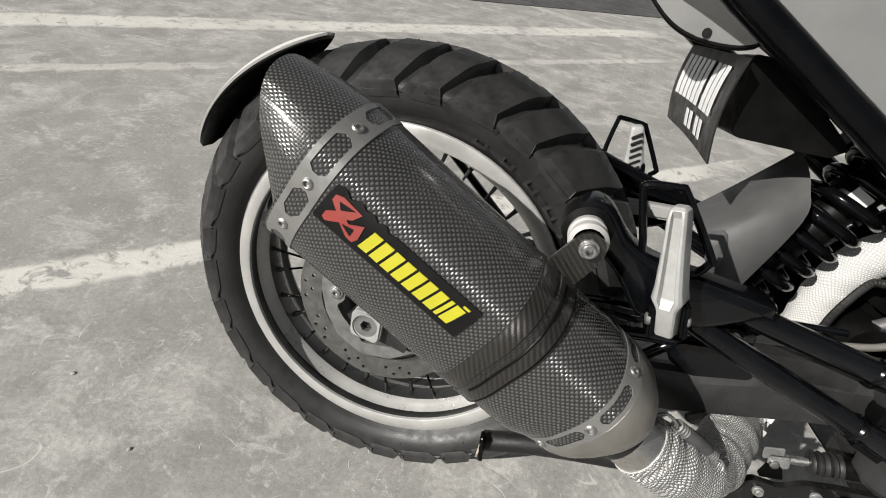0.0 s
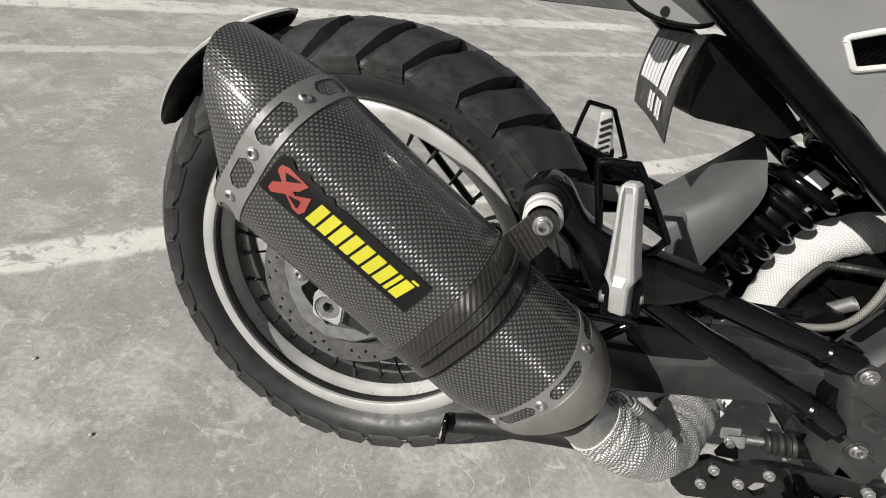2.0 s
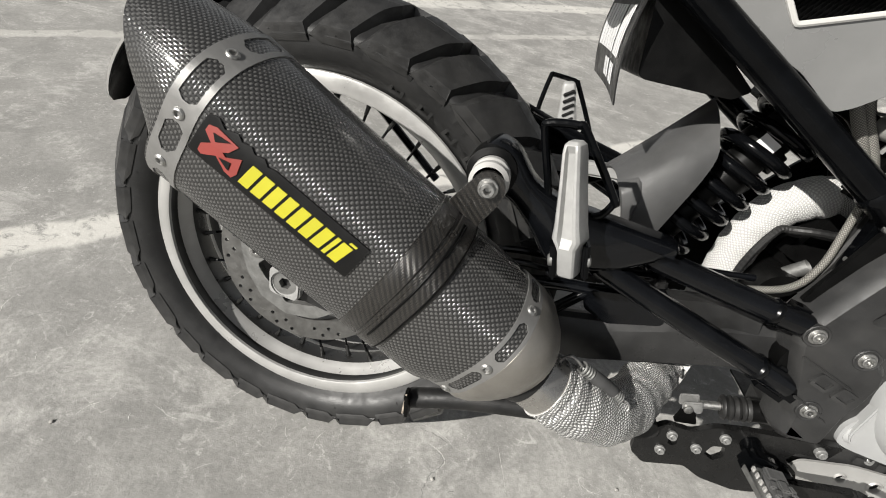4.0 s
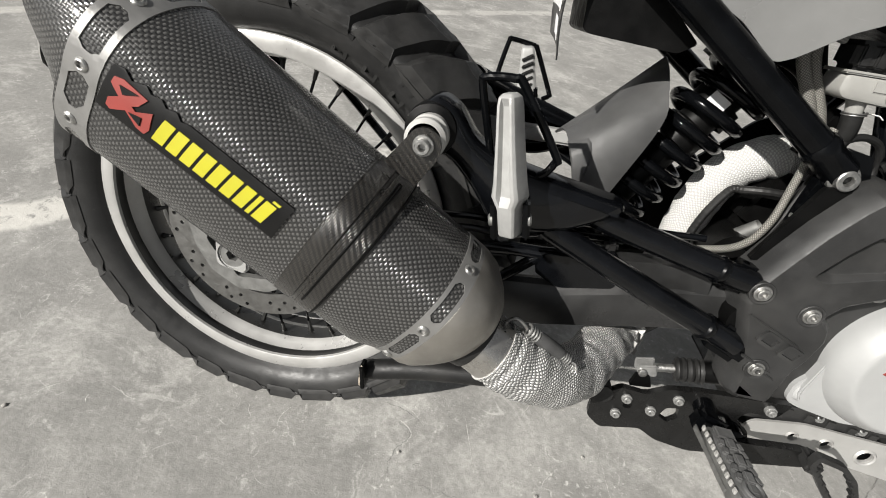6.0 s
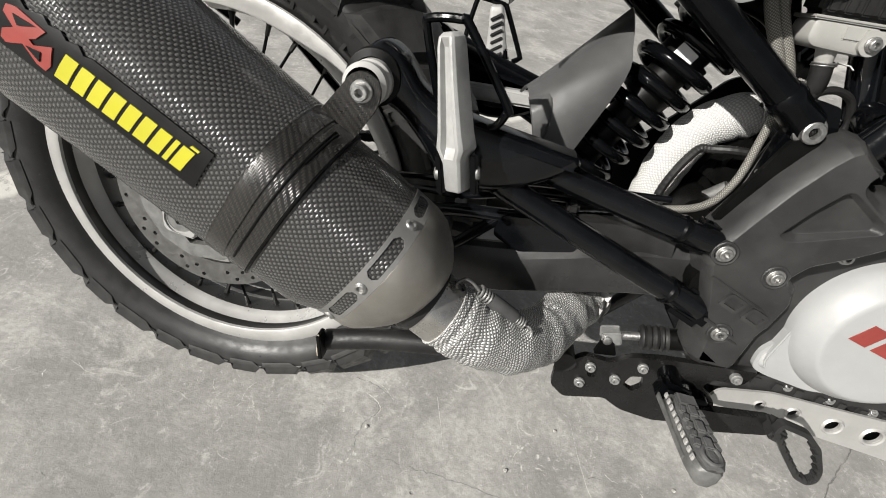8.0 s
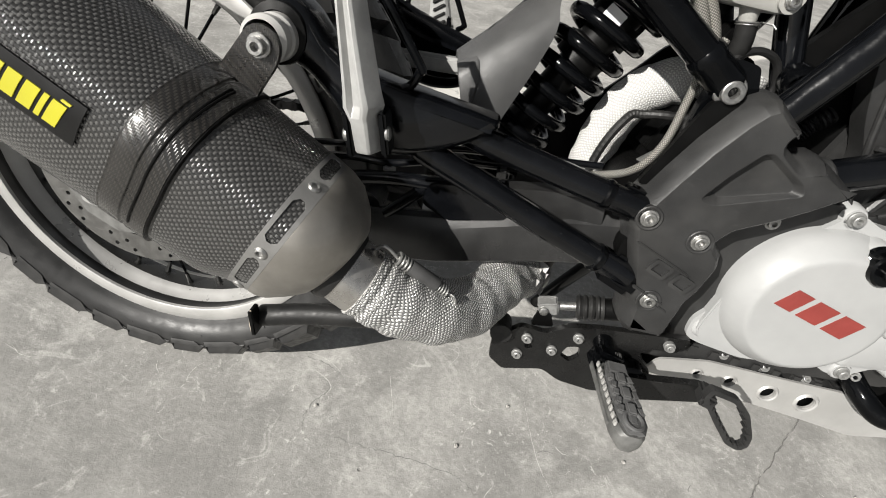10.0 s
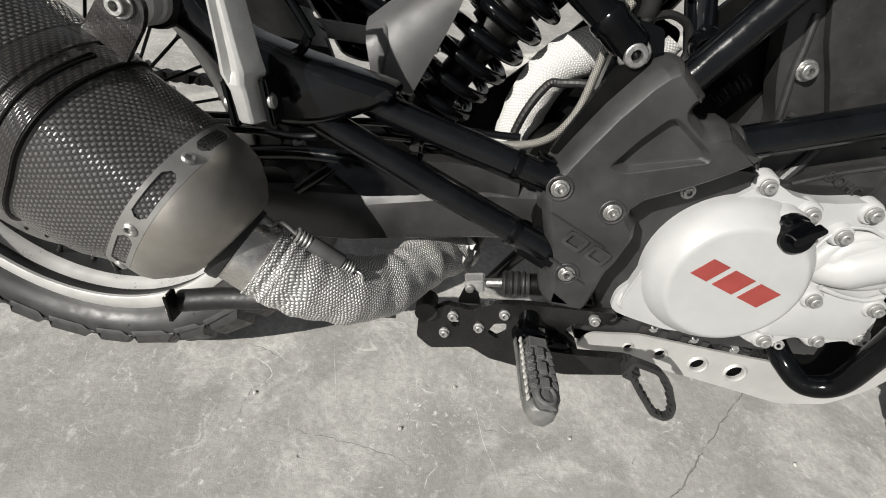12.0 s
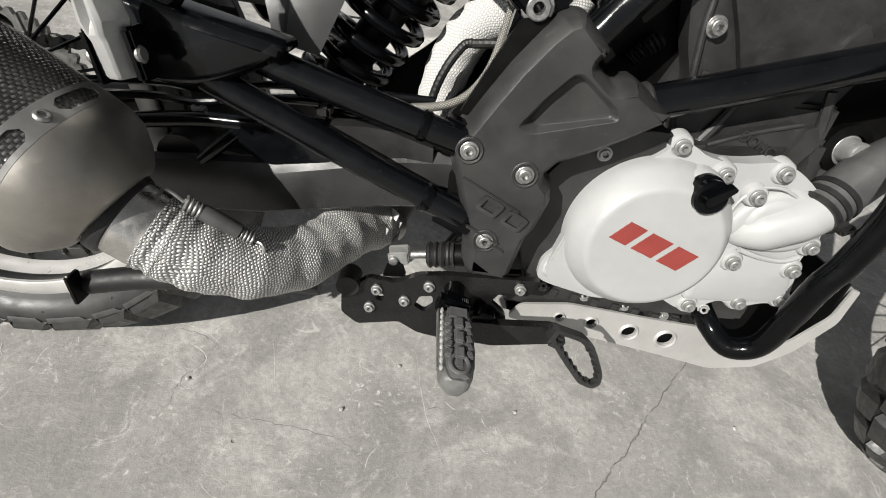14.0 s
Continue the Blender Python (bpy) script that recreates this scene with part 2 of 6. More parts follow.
M = {
    "concrete": concrete(),
    # dark colour that stands for shadow on the far ground
    "far_shade": surface("far_ground_shade", grey(0.045), 0.9, 0, 0.3, 3, 60, 0.003, dust=0.2),
    "rubber": surface("tyre_rubber", grey(0.0155), 0.46, 0, 0.3, 40, 500, 0.0004, dust=0.09, gloss=0.45),
    "sidewall": surface("tyre_sidewall", grey(0.016), 0.46, 0, 0.2, 30, 1200, 0.0003, dust=0.07, gloss=0.4),
    "moulded": surface("raised_rubber", grey(0.014), 0.45, 0, 0.2, 30, 1200, 0.0003, dust=0.05, gloss=0.4),
    "rim": surface("polished_aluminium", (0.46, 0.455, 0.44), 0.36, 0.45, 0.1, 18, 900, 0.0001, scratch=0.1),
    # one rim metal in three tones: highlight (well), dark reflections (groove, channel) painted in
    "well": surface("highlight_rim", (0.50, 0.495, 0.48), 0.34, 0.45, 0.1, 14, 900, 0.0001),
    "groove": surface("dark_reflection_groove", (0.055, 0.0545, 0.053), 0.38, 0.8, 0.14, 14, 900, 0.0001, dust=0.05),
    "channel": surface("dark_reflection_rim", (0.10, 0.099, 0.096), 0.32, 0.85, 0.14, 14, 900, 0.0001, dust=0.06),
    "steel": surface("bolt_steel", (0.36, 0.357, 0.346), 0.40, 0.92, 0.25, 260, 1500, 0.0002),
    "nipple": surface("dark_nipple", (0.06, 0.06, 0.058), 0.35, 0.8, 0.2, 200, 900, 0.0001),
    "disc": surface("ground_steel_disc", (0.19, 0.188, 0.181), 0.42, 0.9, 0.16, 60, 1800, 0.0002, scratch=0.2),
    "cast": surface("cast_aluminium", (0.21, 0.21, 0.203), 0.5, 0.7, 0.2, 60, 900, 0.0004),
    "peg": surface("silver_paint", (0.33, 0.33, 0.322), 0.45, 0.2, 0.1, 60, 1300, 0.0003),
    "black": surface("black_enamel", (0.0017, 0.0019, 0.0023), 0.12, 0, 0.3, 40, 900, 0.00003, dust=0.003, scratch=0.05, gloss=0.17),
    "strut": surface("worn_black_paint", (0.0024, 0.0027, 0.0034), 0.13, 0, 0.3, 30, 900, 0.00004, dust=0.003, scratch=0.10, gloss=0.38),
    "satin": surface("satin_black", grey(0.0025), 0.40, 0, 0.25, 30, 1000, 0.0003, dust=0.01, gloss=0.12),
    "forged": surface("forged_black_paint", grey(0.006), 0.28, 0, 0.3, 30, 900, 0.0001, dust=0.02, scratch=0.15, gloss=0.4),
    "swing": surface("dark_swingarm", grey(0.023), 0.36, 0.15, 0.35, 16, 1200, 0.0003, dust=0.05, scratch=0.22, gloss=0.45),
    "plastic": surface("grained_plastic", grey(0.023), 0.44, 0, 0.25, 24, 1900, 0.0005, dust=0.08, scratch=0.1, gloss=0.4),
    "guard": surface("matt_grey_plastic", grey(0.058), 0.42, 0, 0.1, 20, 2600, 0.0003, dust=0.05, gloss=0.4),
    "hose": surface("black_hose", grey(0.009), 0.5, 0, 0.2, 60, 1200, 0.0003, dust=0.05, gloss=0.35),
    "ti": surface("brushed_titanium", (0.30, 0.285, 0.26), 0.40, 0.75, 0.12, 22, 1600, 0.0002),
    "bare": surface("bare_steel_tube", (0.50, 0.485, 0.46), 0.27, 0.95, 0.14, 30, 1500, 0.0001, scratch=0.15),
    "band": surface("steel_band", (0.25, 0.247, 0.24), 0.40, 0.55, 0.06, 60, 1500, 0.0002),
    "white": surface("white_casing_paint", (0.322, 0.325, 0.323), 0.42, 0, 0.06, 14, 1500, 0.0003, dust=0.08),
    "cover_bolt": surface("dull_zinc_bolt", (0.27, 0.27, 0.264), 0.45, 0.5, 0.16, 90, 1500, 0.0002),
    "grey_hose": surface("grey_rubber_hose", grey(0.055), 0.48, 0, 0.18, 40, 1400, 0.0003, dust=0.1, gloss=0.4),
    "crack": surface("dark_crack", grey(0.115), 0.95, 0, 0.4, 200, 900, 0.0005),
    "scuffed": surface("pale_scuff", (0.56, 0.55, 0.525), 0.9, 0, 0.2, 300, 900, 0.0005),
    "stone": surface("stone_chip", (0.33, 0.32, 0.30), 0.85, 0, 0.3, 300, 700, 0.0006),
    "fender": surface("white_fender", (0.5, 0.495, 0.475), 0.4, 0, 0.06, 10, 1500, 0.0002, dust=0.05),
    "silver": surface("silver_body_paint", (0.215, 0.215, 0.21), 0.36, 0.3, 0.1, 9, 1800, 0.0002, coat=0.4, dust=0.12, scratch=0.05),
    "alu": surface("skid_aluminium", (0.39, 0.386, 0.374), 0.48, 0.35, 0.08, 20, 1300, 0.0002),
    "engine": surface("dark_engine_paint", grey(0.020), 0.40, 0.1, 0.3, 24, 900, 0.0004, dust=0.08, scratch=0.1, gloss=0.45),
    "sticker": surface("black_vinyl", grey(0.004), 0.4, 0, 0.1, 20, 1500, 0.0001, gloss=0.3),
    "red": surface("red_vinyl", (0.25, 0.042, 0.034), 0.5, 0, 0.08, 30, 1500, 0.0001),
    "red_paint": surface("faded_red_print", (0.21, 0.034, 0.028), 0.5, 0, 0.08, 30, 1500, 0.0001),
    "yellow": surface("yellow_vinyl", (0.44, 0.41, 0.022), 0.5, 0, 0.04, 30, 1500, 0.0001),
    "pad": surface("grey_peg_rubber", grey(0.085), 0.55, 0, 0.25, 60, 1200, 0.0004, dust=0.14, gloss=0.3),
    "plate": surface("number_plate_black", grey(0.008), 0.35, 0, 0.1, 20, 1500, 0.0002, dust=0.06, gloss=0.4),
    "print": surface("white_print", grey(0.62), 0.5, 0, 0.05, 60, 1500, 0.0001),
    "tank": surface("milky_plastic", (0.27, 0.267, 0.252), 0.42, 0, 0.08, 20, 1500, 0.0002, dust=0.05),
    "pale": surface("pale_rubber_ring", (0.42, 0.415, 0.40), 0.5, 0.2, 0.06, 40, 1500, 0.0002),
    "rust": surface("rusty_edge", (0.33, 0.285, 0.235), 0.8, 0, 0.4, 160, 900, 0.0004),
    "carbon": woven("carbon_weave", (0.024, 0.0237, 0.0231), (0.086, 0.0848, 0.0825), 0.0026, 0.17, 0.0009, coat=0.35, side=0.03),
    "twill": woven("carbon_twill", (0.007, 0.0064, 0.0056), (0.024, 0.0215, 0.0185), 0.0016, 0.30, 0.0003, twill=True, coat=0.5, side=0.04),
    "wrap": woven("silver_heat_wrap", (0.17, 0.17, 0.166), (0.78, 0.775, 0.76), 0.0014, 0.34, 0.0008, metal=0.35, spread=0.2, warp=0.008, long=1.6),
    "white_wrap": woven("white_heat_wrap", (0.40, 0.397, 0.385), (0.62, 0.616, 0.598), 0.0017, 0.8, 0.0006, spread=0.08, warp=0.008, long=1.4),
    "grey_wrap": woven("grey_heat_wrap", (0.20, 0.2, 0.195), (0.50, 0.495, 0.48), 0.0015, 0.7, 0.0005, warp=0.006, long=1.4),
    "braid": woven("steel_braid", (0.10, 0.096, 0.085), (0.34, 0.33, 0.30), 0.0013, 0.45, 0.0004, metal=0.3),
}

# ---- helpers for meshes ----


def part(name, bm, material, parent, label="", sharp=0.6, at=None):
    """Links a bmesh as ONE mesh object under a thing or under a part."""
    bmesh.ops.recalc_face_normals(bm, faces=bm.faces)
    for e in bm.edges:
        e.smooth = not (len(e.link_faces) == 2 and e.calc_face_angle(0) > sharp)
    for f in bm.faces:
        f.smooth = True
    me = bpy.data.meshes.new(name)
    bm.to_mesh(me)
    bm.free()
    me.materials.append(M[material])
    ob = new(name, me)
    ob.parent = parent
    if at is not None:
        ob.matrix_basis = at
    if label:
        tagged(ob, label)
    return ob


def again(ob, at, parent=None):
    """The same piece once more at another pose: an object of its own on the same mesh."""
    o = ob.copy()
    scene.collection.objects.link(o)
    o.parent = parent or ob.parent
    o.matrix_basis = at
    return o


def facing(p, way, turn=0.0):
    """A pose at p whose z axis points along way."""
    return Matrix.Translation(p) @ Vector(way).normalized().to_track_quat("Z", "Y").to_matrix().to_4x4() @ Matrix.Rotation(turn, 4, "Z")


def smooth_line(pts, steps=6):
    """Points on a smooth curve through pts."""
    p = [Vector(q) for q in pts]
    p = [2 * p[0] - p[1]] + p + [2 * p[-1] - p[-2]]
    out = []
    for i in range(1, len(p) - 2):
        for k in range(steps):
            t = k / steps
            a, b, c, d = p[i - 1], p[i], p[i + 1], p[i + 2]
            out.append(0.5 * (2 * b + (c - a) * t + (2 * a - 5 * b + 4 * c - d) * t * t + (3 * b - a - 3 * c + d) * t ** 3))
    return out + [p[-2]]


def grid_faces(bm, rings, closed=True, uvs=None):
    """Faces between rings of vertices; uvs gives (u, [v...]) for each ring."""
    layer = bm.loops.layers.uv.verify()
    n = len(rings[0])
    for i in range(len(rings) - 1):
        for j in range(n if closed else n - 1):
            k = (j + 1) % n
            f = bm.faces.new((rings[i][j], rings[i][k], rings[i + 1][k], rings[i + 1][j]))
            if uvs:
                jj = j + 1
                for loop, (u, v) in zip(f.loops, ((uvs[i][0], uvs[i][1][j]), (uvs[i][0], uvs[i][1][jj]), (uvs[i + 1][0], uvs[i + 1][1][jj]), (uvs[i + 1][0], uvs[i + 1][1][j]))):
                    loop[layer].uv = (u, v)


def tube(pts, r, n=14, steps=6, caps=True, bm=None, lap=None):
    """A round tube along a smooth line; r is a radius or a function of 0..1; lap (width, height) winds a lapped band round it."""
    bm = bm or bmesh.new()
    line = smooth_line(pts, steps) if steps > 1 else [Vector(q) for q in pts]
    up, rings, uvs, run = Vector((0.123, 0.2, 1)), [], [], 0.0
    for i, p in enumerate(line):
        way = (line[min(i + 1, len(line) - 1)] - line[max(i - 1, 0)]).normalized()
        side = way.cross(up).normalized()
        up = side.cross(way).normalized()
        if i:
            run += (p - line[i - 1]).length
        rad = r(i / (len(line) - 1)) if callable(r) else r
        ring = []
        for k in range(n):
            a, more = 2 * math.pi * k / n, 0.0
            if lap:
                f = (run / lap[0] + k / n) % 1.0
                more = lap[1] * (f if f < 0.9 else (1 - f) * 9) + lap[1] * 0.35 * math.sin(a * 3 + run * 210)
            ring.append(bm.verts.new(p + (rad + more) * (math.cos(a) * side + math.sin(a) * up)))
        rings.append(ring)
        base = r(0.5) if callable(r) else r
        uvs.append((run, [2 * math.pi * base * k / n for k in range(n + 1)]))
    grid_faces(bm, rings, True, uvs)
    if caps:
        bm.faces.new(rings[0][::-1])
        bm.faces.new(rings[-1])
    return bm


def lathe(profile, n=32, at=None, bm=None, closed=False):
    """Turns (axial, radius) points round the z axis, then moves by at."""
    bm = bm or bmesh.new()
    rings = []
    for z, r in profile:
        r = max(r, 1e-5)
        rings.append([bm.verts.new((r * math.cos(2 * math.pi * k / n), r * math.sin(2 * math.pi * k / n), z)) for k in range(n)])
    run, uvs = 0.0, []
    for i, (z, r) in enumerate(profile):
        if i:
            run += math.hypot(z - profile[i - 1][0], r - profile[i - 1][1])
        uvs.append((run, [2 * math.pi * 0.03 * k / n for k in range(n + 1)]))
    grid_faces(bm, rings, True, uvs)
    if closed:
        grid_faces(bm, [rings[-1], rings[0]], True)
    if at is not None:
        verts = [v for ring in rings for v in ring]
        bmesh.ops.transform(bm, matrix=at, verts=verts)
    return bm


def rounded(outline, r, n=4):
    """The outline with its corners rounded by about r."""
    out = []
    for i, p in enumerate(outline):
        p, a, b = Vector(p), Vector(outline[i - 1]), Vector(outline[(i + 1) % len(outline)])
        da, db = (a - p), (b - p)
        k = min(r, da.length * 0.45, db.length * 0.45)
        s, e = p + da.normalized() * k, p + db.normalized() * k
        for j in range(n + 1):
            t = j / n
            out.append(tuple((1 - t) ** 2 * s + 2 * t * (1 - t) * p + t * t * e))
    return out


def circle(x, z, r, n=14):
    return [(x + r * math.cos(2 * math.pi * k / n), z + r * math.sin(2 * math.pi * k / n)) for k in range(n)]


def slab(outline, y0, y1, holes=(), bevel=0.0012, round_by=0.0, bm=None):
    """A plate whose outline lies in x and z and whose thickness lies from y0 to y1, with holes through it."""
    bm = bm or bmesh.new()
    outline = rounded(outline, round_by) if round_by else outline
    edges, old = [], set(bm.faces)
    for loop in (outline, *holes):
        vs = [bm.verts.new((x, y0, z)) for x, z in loop]
        edges += [bm.edges.new((vs[i - 1], vs[i])) for i in range(len(vs))]
    bmesh.ops.triangle_fill(bm, use_beauty=True, use_dissolve=False, edges=edges)
    faces = [f for f in bm.faces if f not in old]
    made = bmesh.ops.extrude_face_region(bm, geom=faces)["geom"]
    top = [v for v in made if isinstance(v, bmesh.types.BMVert)]
    bmesh.ops.translate(bm, vec=(0, y1 - y0, 0), verts=top)
    if bevel:
        rim = [e for e in bm.edges if len(e.link_faces) == 2 and abs(e.calc_face_angle(0) - math.pi / 2) < 0.05 and abs(e.verts[0].co.y - e.verts[1].co.y) < 1e-6]
        bmesh.ops.bevel(bm, geom=rim, offset=bevel, segments=2, affect="EDGES", clamp_overlap=True)
    return bm


def block(size, bevel=0.002, at=None, bm=None, segments=2):
    bm2 = bmesh.new()
    bmesh.ops.create_cube(bm2, size=1)
    bmesh.ops.scale(bm2, vec=size, verts=bm2.verts)
    if bevel:
        bmesh.ops.bevel(bm2, geom=list(bm2.edges), offset=bevel, segments=segments, affect="EDGES", clamp_overlap=True)
    if at is not None:
        bmesh.ops.transform(bm2, matrix=at, verts=bm2.verts)
    if bm is None:
        return bm2
    me = bpy.data.meshes.new("join")
    bm2.to_mesh(me)
    bm2.free()
    bm.from_mesh(me)
    bpy.data.meshes.remove(me)
    return bm


def sheet(rows, thick, bm=None):
    """A bent sheet through a grid of points, with thickness to its back."""
    bm = bm or bmesh.new()
    grid = [[Vector(p) for p in row] for row in rows]
    front = [[bm.verts.new(p) for p in row] for row in grid]
    back = []
    for i, row in enumerate(grid):
        line = []
        for j, p in enumerate(row):
            du = grid[min(i + 1, len(grid) - 1)][j] - grid[max(i - 1, 0)][j]
            dv = row[min(j + 1, len(row) - 1)] - row[max(j - 1, 0)]
            line.append(bm.verts.new(p + du.cross(dv).normalized() * thick))
        back.append(line)
    grid_faces(bm, front, False)
    grid_faces(bm, back, False)
    for strip in ([front[0], back[0]], [front[-1], back[-1]], [[r[0] for r in front], [r[0] for r in back]], [[r[-1] for r in front], [r[-1] for r in back]]):
        grid_faces(bm, strip, False)
    return bm


def inset(outline, d):
    """The outline moved inwards by d (outwards where d is negative)."""
    pts = [Vector(p) for p in outline]
    area = sum(pts[i - 1].x * pts[i].y - pts[i].x * pts[i - 1].y for i in range(len(pts)))
    turn = 1 if area > 0 else -1
    out = []
    for i, p in enumerate(pts):
        a, b = (p - pts[i - 1]).normalized(), (pts[(i + 1) % len(pts)] - p).normalized()
        n = Vector((-(a.y + b.y), a.x + b.x)) * turn
        n.normalize()
        k = max(0.6, n.dot(Vector((-a.y, a.x)) * turn))
        out.append(tuple(p + n * d / k))
    return out


def pillow(outline, levels, round_by=0.006, hole=None, n=4):
    """A body over an outline in x and z; levels are (y, inset) from its back to its front face, which may have a hole."""
    base = rounded(outline, round_by, n)
    bm = bmesh.new()
    rings = []
    for y, d in levels:
        rings.append([bm.verts.new((x, y, z)) for x, z in (inset(base, d) if d else base)])
    grid_faces(bm, rings)
    edges = [bm.edges.get((rings[-1][i - 1], rings[-1][i])) for i in range(len(base))]
    if hole:
        vs = [bm.verts.new((x, levels[-1][0], z)) for x, z in hole]
        edges += [bm.edges.new((vs[i - 1], vs[i])) for i in range(len(vs))]
    bmesh.ops.triangle_fill(bm, use_beauty=True, use_dissolve=False, edges=edges)
    return bm


BOLT_MESH = {}


def bolt(parent, p, r, way=(0, -1, 0), height=None, material="steel", name="bolt"):
    """A socket-head bolt with its washer; its foot stands at p and its head points along way."""
    key = (round(r, 4), material, round(height or 0, 4))
    at = facing(p, way, 0.4)
    if key in BOLT_MESH:
        o = again(BOLT_MESH[key], at, parent)
        o.name = name
        return o
    h = height or r * 0.9
    prof = [(-0.006, r), (h * 0.3, r), (h * 0.36, r * 0.94), (h * 0.36, r * 0.74), (h * 0.92, r * 0.72), (h, r * 0.64), (h, r * 0.37), (h * 0.9, r * 0.33), (h * 0.3, r * 0.31), (h * 0.27, 0)]
    bm = lathe(prof, 18)
    ob = part(name, bm, material, parent, "", 0.5, at)
    BOLT_MESH[key] = ob
    return ob

# ---- the yard ----
bm = bmesh.new()
bmesh.ops.create_grid(bm, x_segments=8, y_segments=8, size=400)
ground = part("ground", bm, "concrete", None)
tagged(ground, "worn grey concrete yard with scuffs, cracks and faded paint", "ground", kind="structure")
# dark sheet laid over the far ground in place of a cast shadow
bm = slab([(-60, -39.0), (60, 39.0), (60, 400), (-60, 400)], 0, 0.006, bevel=0)
bmesh.ops.transform(bm, matrix=Matrix(((1, 0, 0, 0), (0, 0, 1, 4.2), (0, 1, 0, 0), (0, 0, 0, 1))), verts=bm.verts)
road = part("road", bm, "far_shade", None)
tagged(road, "dark sheet for the shadow on the far ground", "road", kind="structure")



def ground_mark(name, pts, width, material, jitter=0.002, seed=1):
    """A thin ragged mark along a line on the ground."""
    rng = random.Random(seed)
    line = smooth_line([(x, y, 0) for x, y in pts], 9)
    bm = bmesh.new()
    rings = []
    for i, p in enumerate(line):
        way = line[min(i + 1, len(line) - 1)] - line[max(i - 1, 0)]
        side = Vector((-way.y, way.x, 0)).normalized()
        thin = min(1.0, 0.15 + 2.5 * min(i, len(line) - 1 - i) / len(line)) * rng.uniform(0.35, 1.0)
        mid = p + side * rng.uniform(-jitter, jitter)
        rings.append([bm.verts.new(mid + side * width * thin * k + Vector((0, 0, 0.0004))) for k in (-0.5, 0.5)])
    grid_faces(bm, rings, False)
    return part(name, bm, material, ground)


ground_mark("crack", [(0.245, -0.124), (0.302, -0.128), (0.352, -0.13), (0.412, -0.133), (0.46, -0.137), (0.487, -0.146), (0.507, -0.166)], 0.0008, "crack", seed=2)
ground_mark("crack", [(0.235, -0.137), (0.228, -0.104), (0.238, -0.074), (0.251, -0.051), (0.217, -0.031)], 0.0008, "crack", seed=3)
ground_mark("crack", [(0.183, -0.008), (0.226, -0.012), (0.266, -0.027)], 0.0009, "crack", 0.001, seed=4)
ground_mark("scratch", [(0.188, 0.002), (0.225, -0.004), (0.25, -0.016), (0.269, -0.032)], 0.0011, "scuffed", 0.0004, seed=5)
ground_mark("scratch", [(0.212, -0.029), (0.238, -0.038), (0.251, -0.051), (0.247, -0.068)], 0.0018, "scuffed", 0.001, seed=6)
ground_mark("scratch", [(0.566, 0.026), (0.592, -0.078), (0.63, -0.151)], 0.0009, "scuffed", 0.0006, seed=7)
ground_mark("scratch", [(0.329, 0.023), (0.365, -0.09)], 0.0009, "scuffed", 0.0006, seed=8)
rng = random.Random(41)
for k in range(46):
    x, y, a, ln = rng.uniform(-0.9, 1.15), rng.uniform(-0.42, 0.02), rng.uniform(0, 3.14), rng.uniform(0.008, 0.05)
    c, d = math.cos(a) * ln, math.sin(a) * ln
    ground_mark("scratch", [(x, y), (x + c * 0.5 - d * 0.12, y + d * 0.5 + c * 0.12), (x + c, y + d)], rng.uniform(0.0006, 0.0016), "scuffed" if k % 4 else "crack", 0.0005, seed=50 + k)
for k, (x, y, r) in enumerate(((0.465, -0.095, 0.0035), (0.542, -0.008, 0.003), (0.239, -0.086, 0.0032), (-0.349, -0.183, 0.0036), (-0.539, -0.103, 0.004), (0.738, -0.054, 0.0032), (1.149, -0.016, 0.004))):
    bm = bmesh.new()
    bmesh.ops.create_icosphere(bm, subdivisions=2, radius=r)
    for v in bm.verts:
        v.co *= rng.uniform(0.75, 1.15)
        v.co.z *= 0.6
    stone = part("stone_chip", bm, "stone", None, at=Matrix.Translation((x, y, r * 0.35)) @ Matrix.Rotation(k * 1.3, 4, "Z"))
    tagged(stone, "small grey stone chip lying on the concrete", "stone chip", "stone chips on the ground")

# ---- the motorcycle: x ahead, y to its left, z up; it leans to its left on its stand ----
bike = new("motorcycle")
turn = Matrix.Rotation(radians(-13.47), 4, "X")
bike.matrix_basis = Matrix.Translation(Vector((0, 0, 0.324)) - turn @ Vector((0, -0.045, 0.32))) @ turn
tagged(bike, "black and silver motorcycle with carbon silencer, on its side stand", "motorcycle")

AXLE = Vector((0, 0, 0.32))
TO_Y = Matrix.Rotation(radians(90), 4, "X")  # turns the lathe's z axis to -y


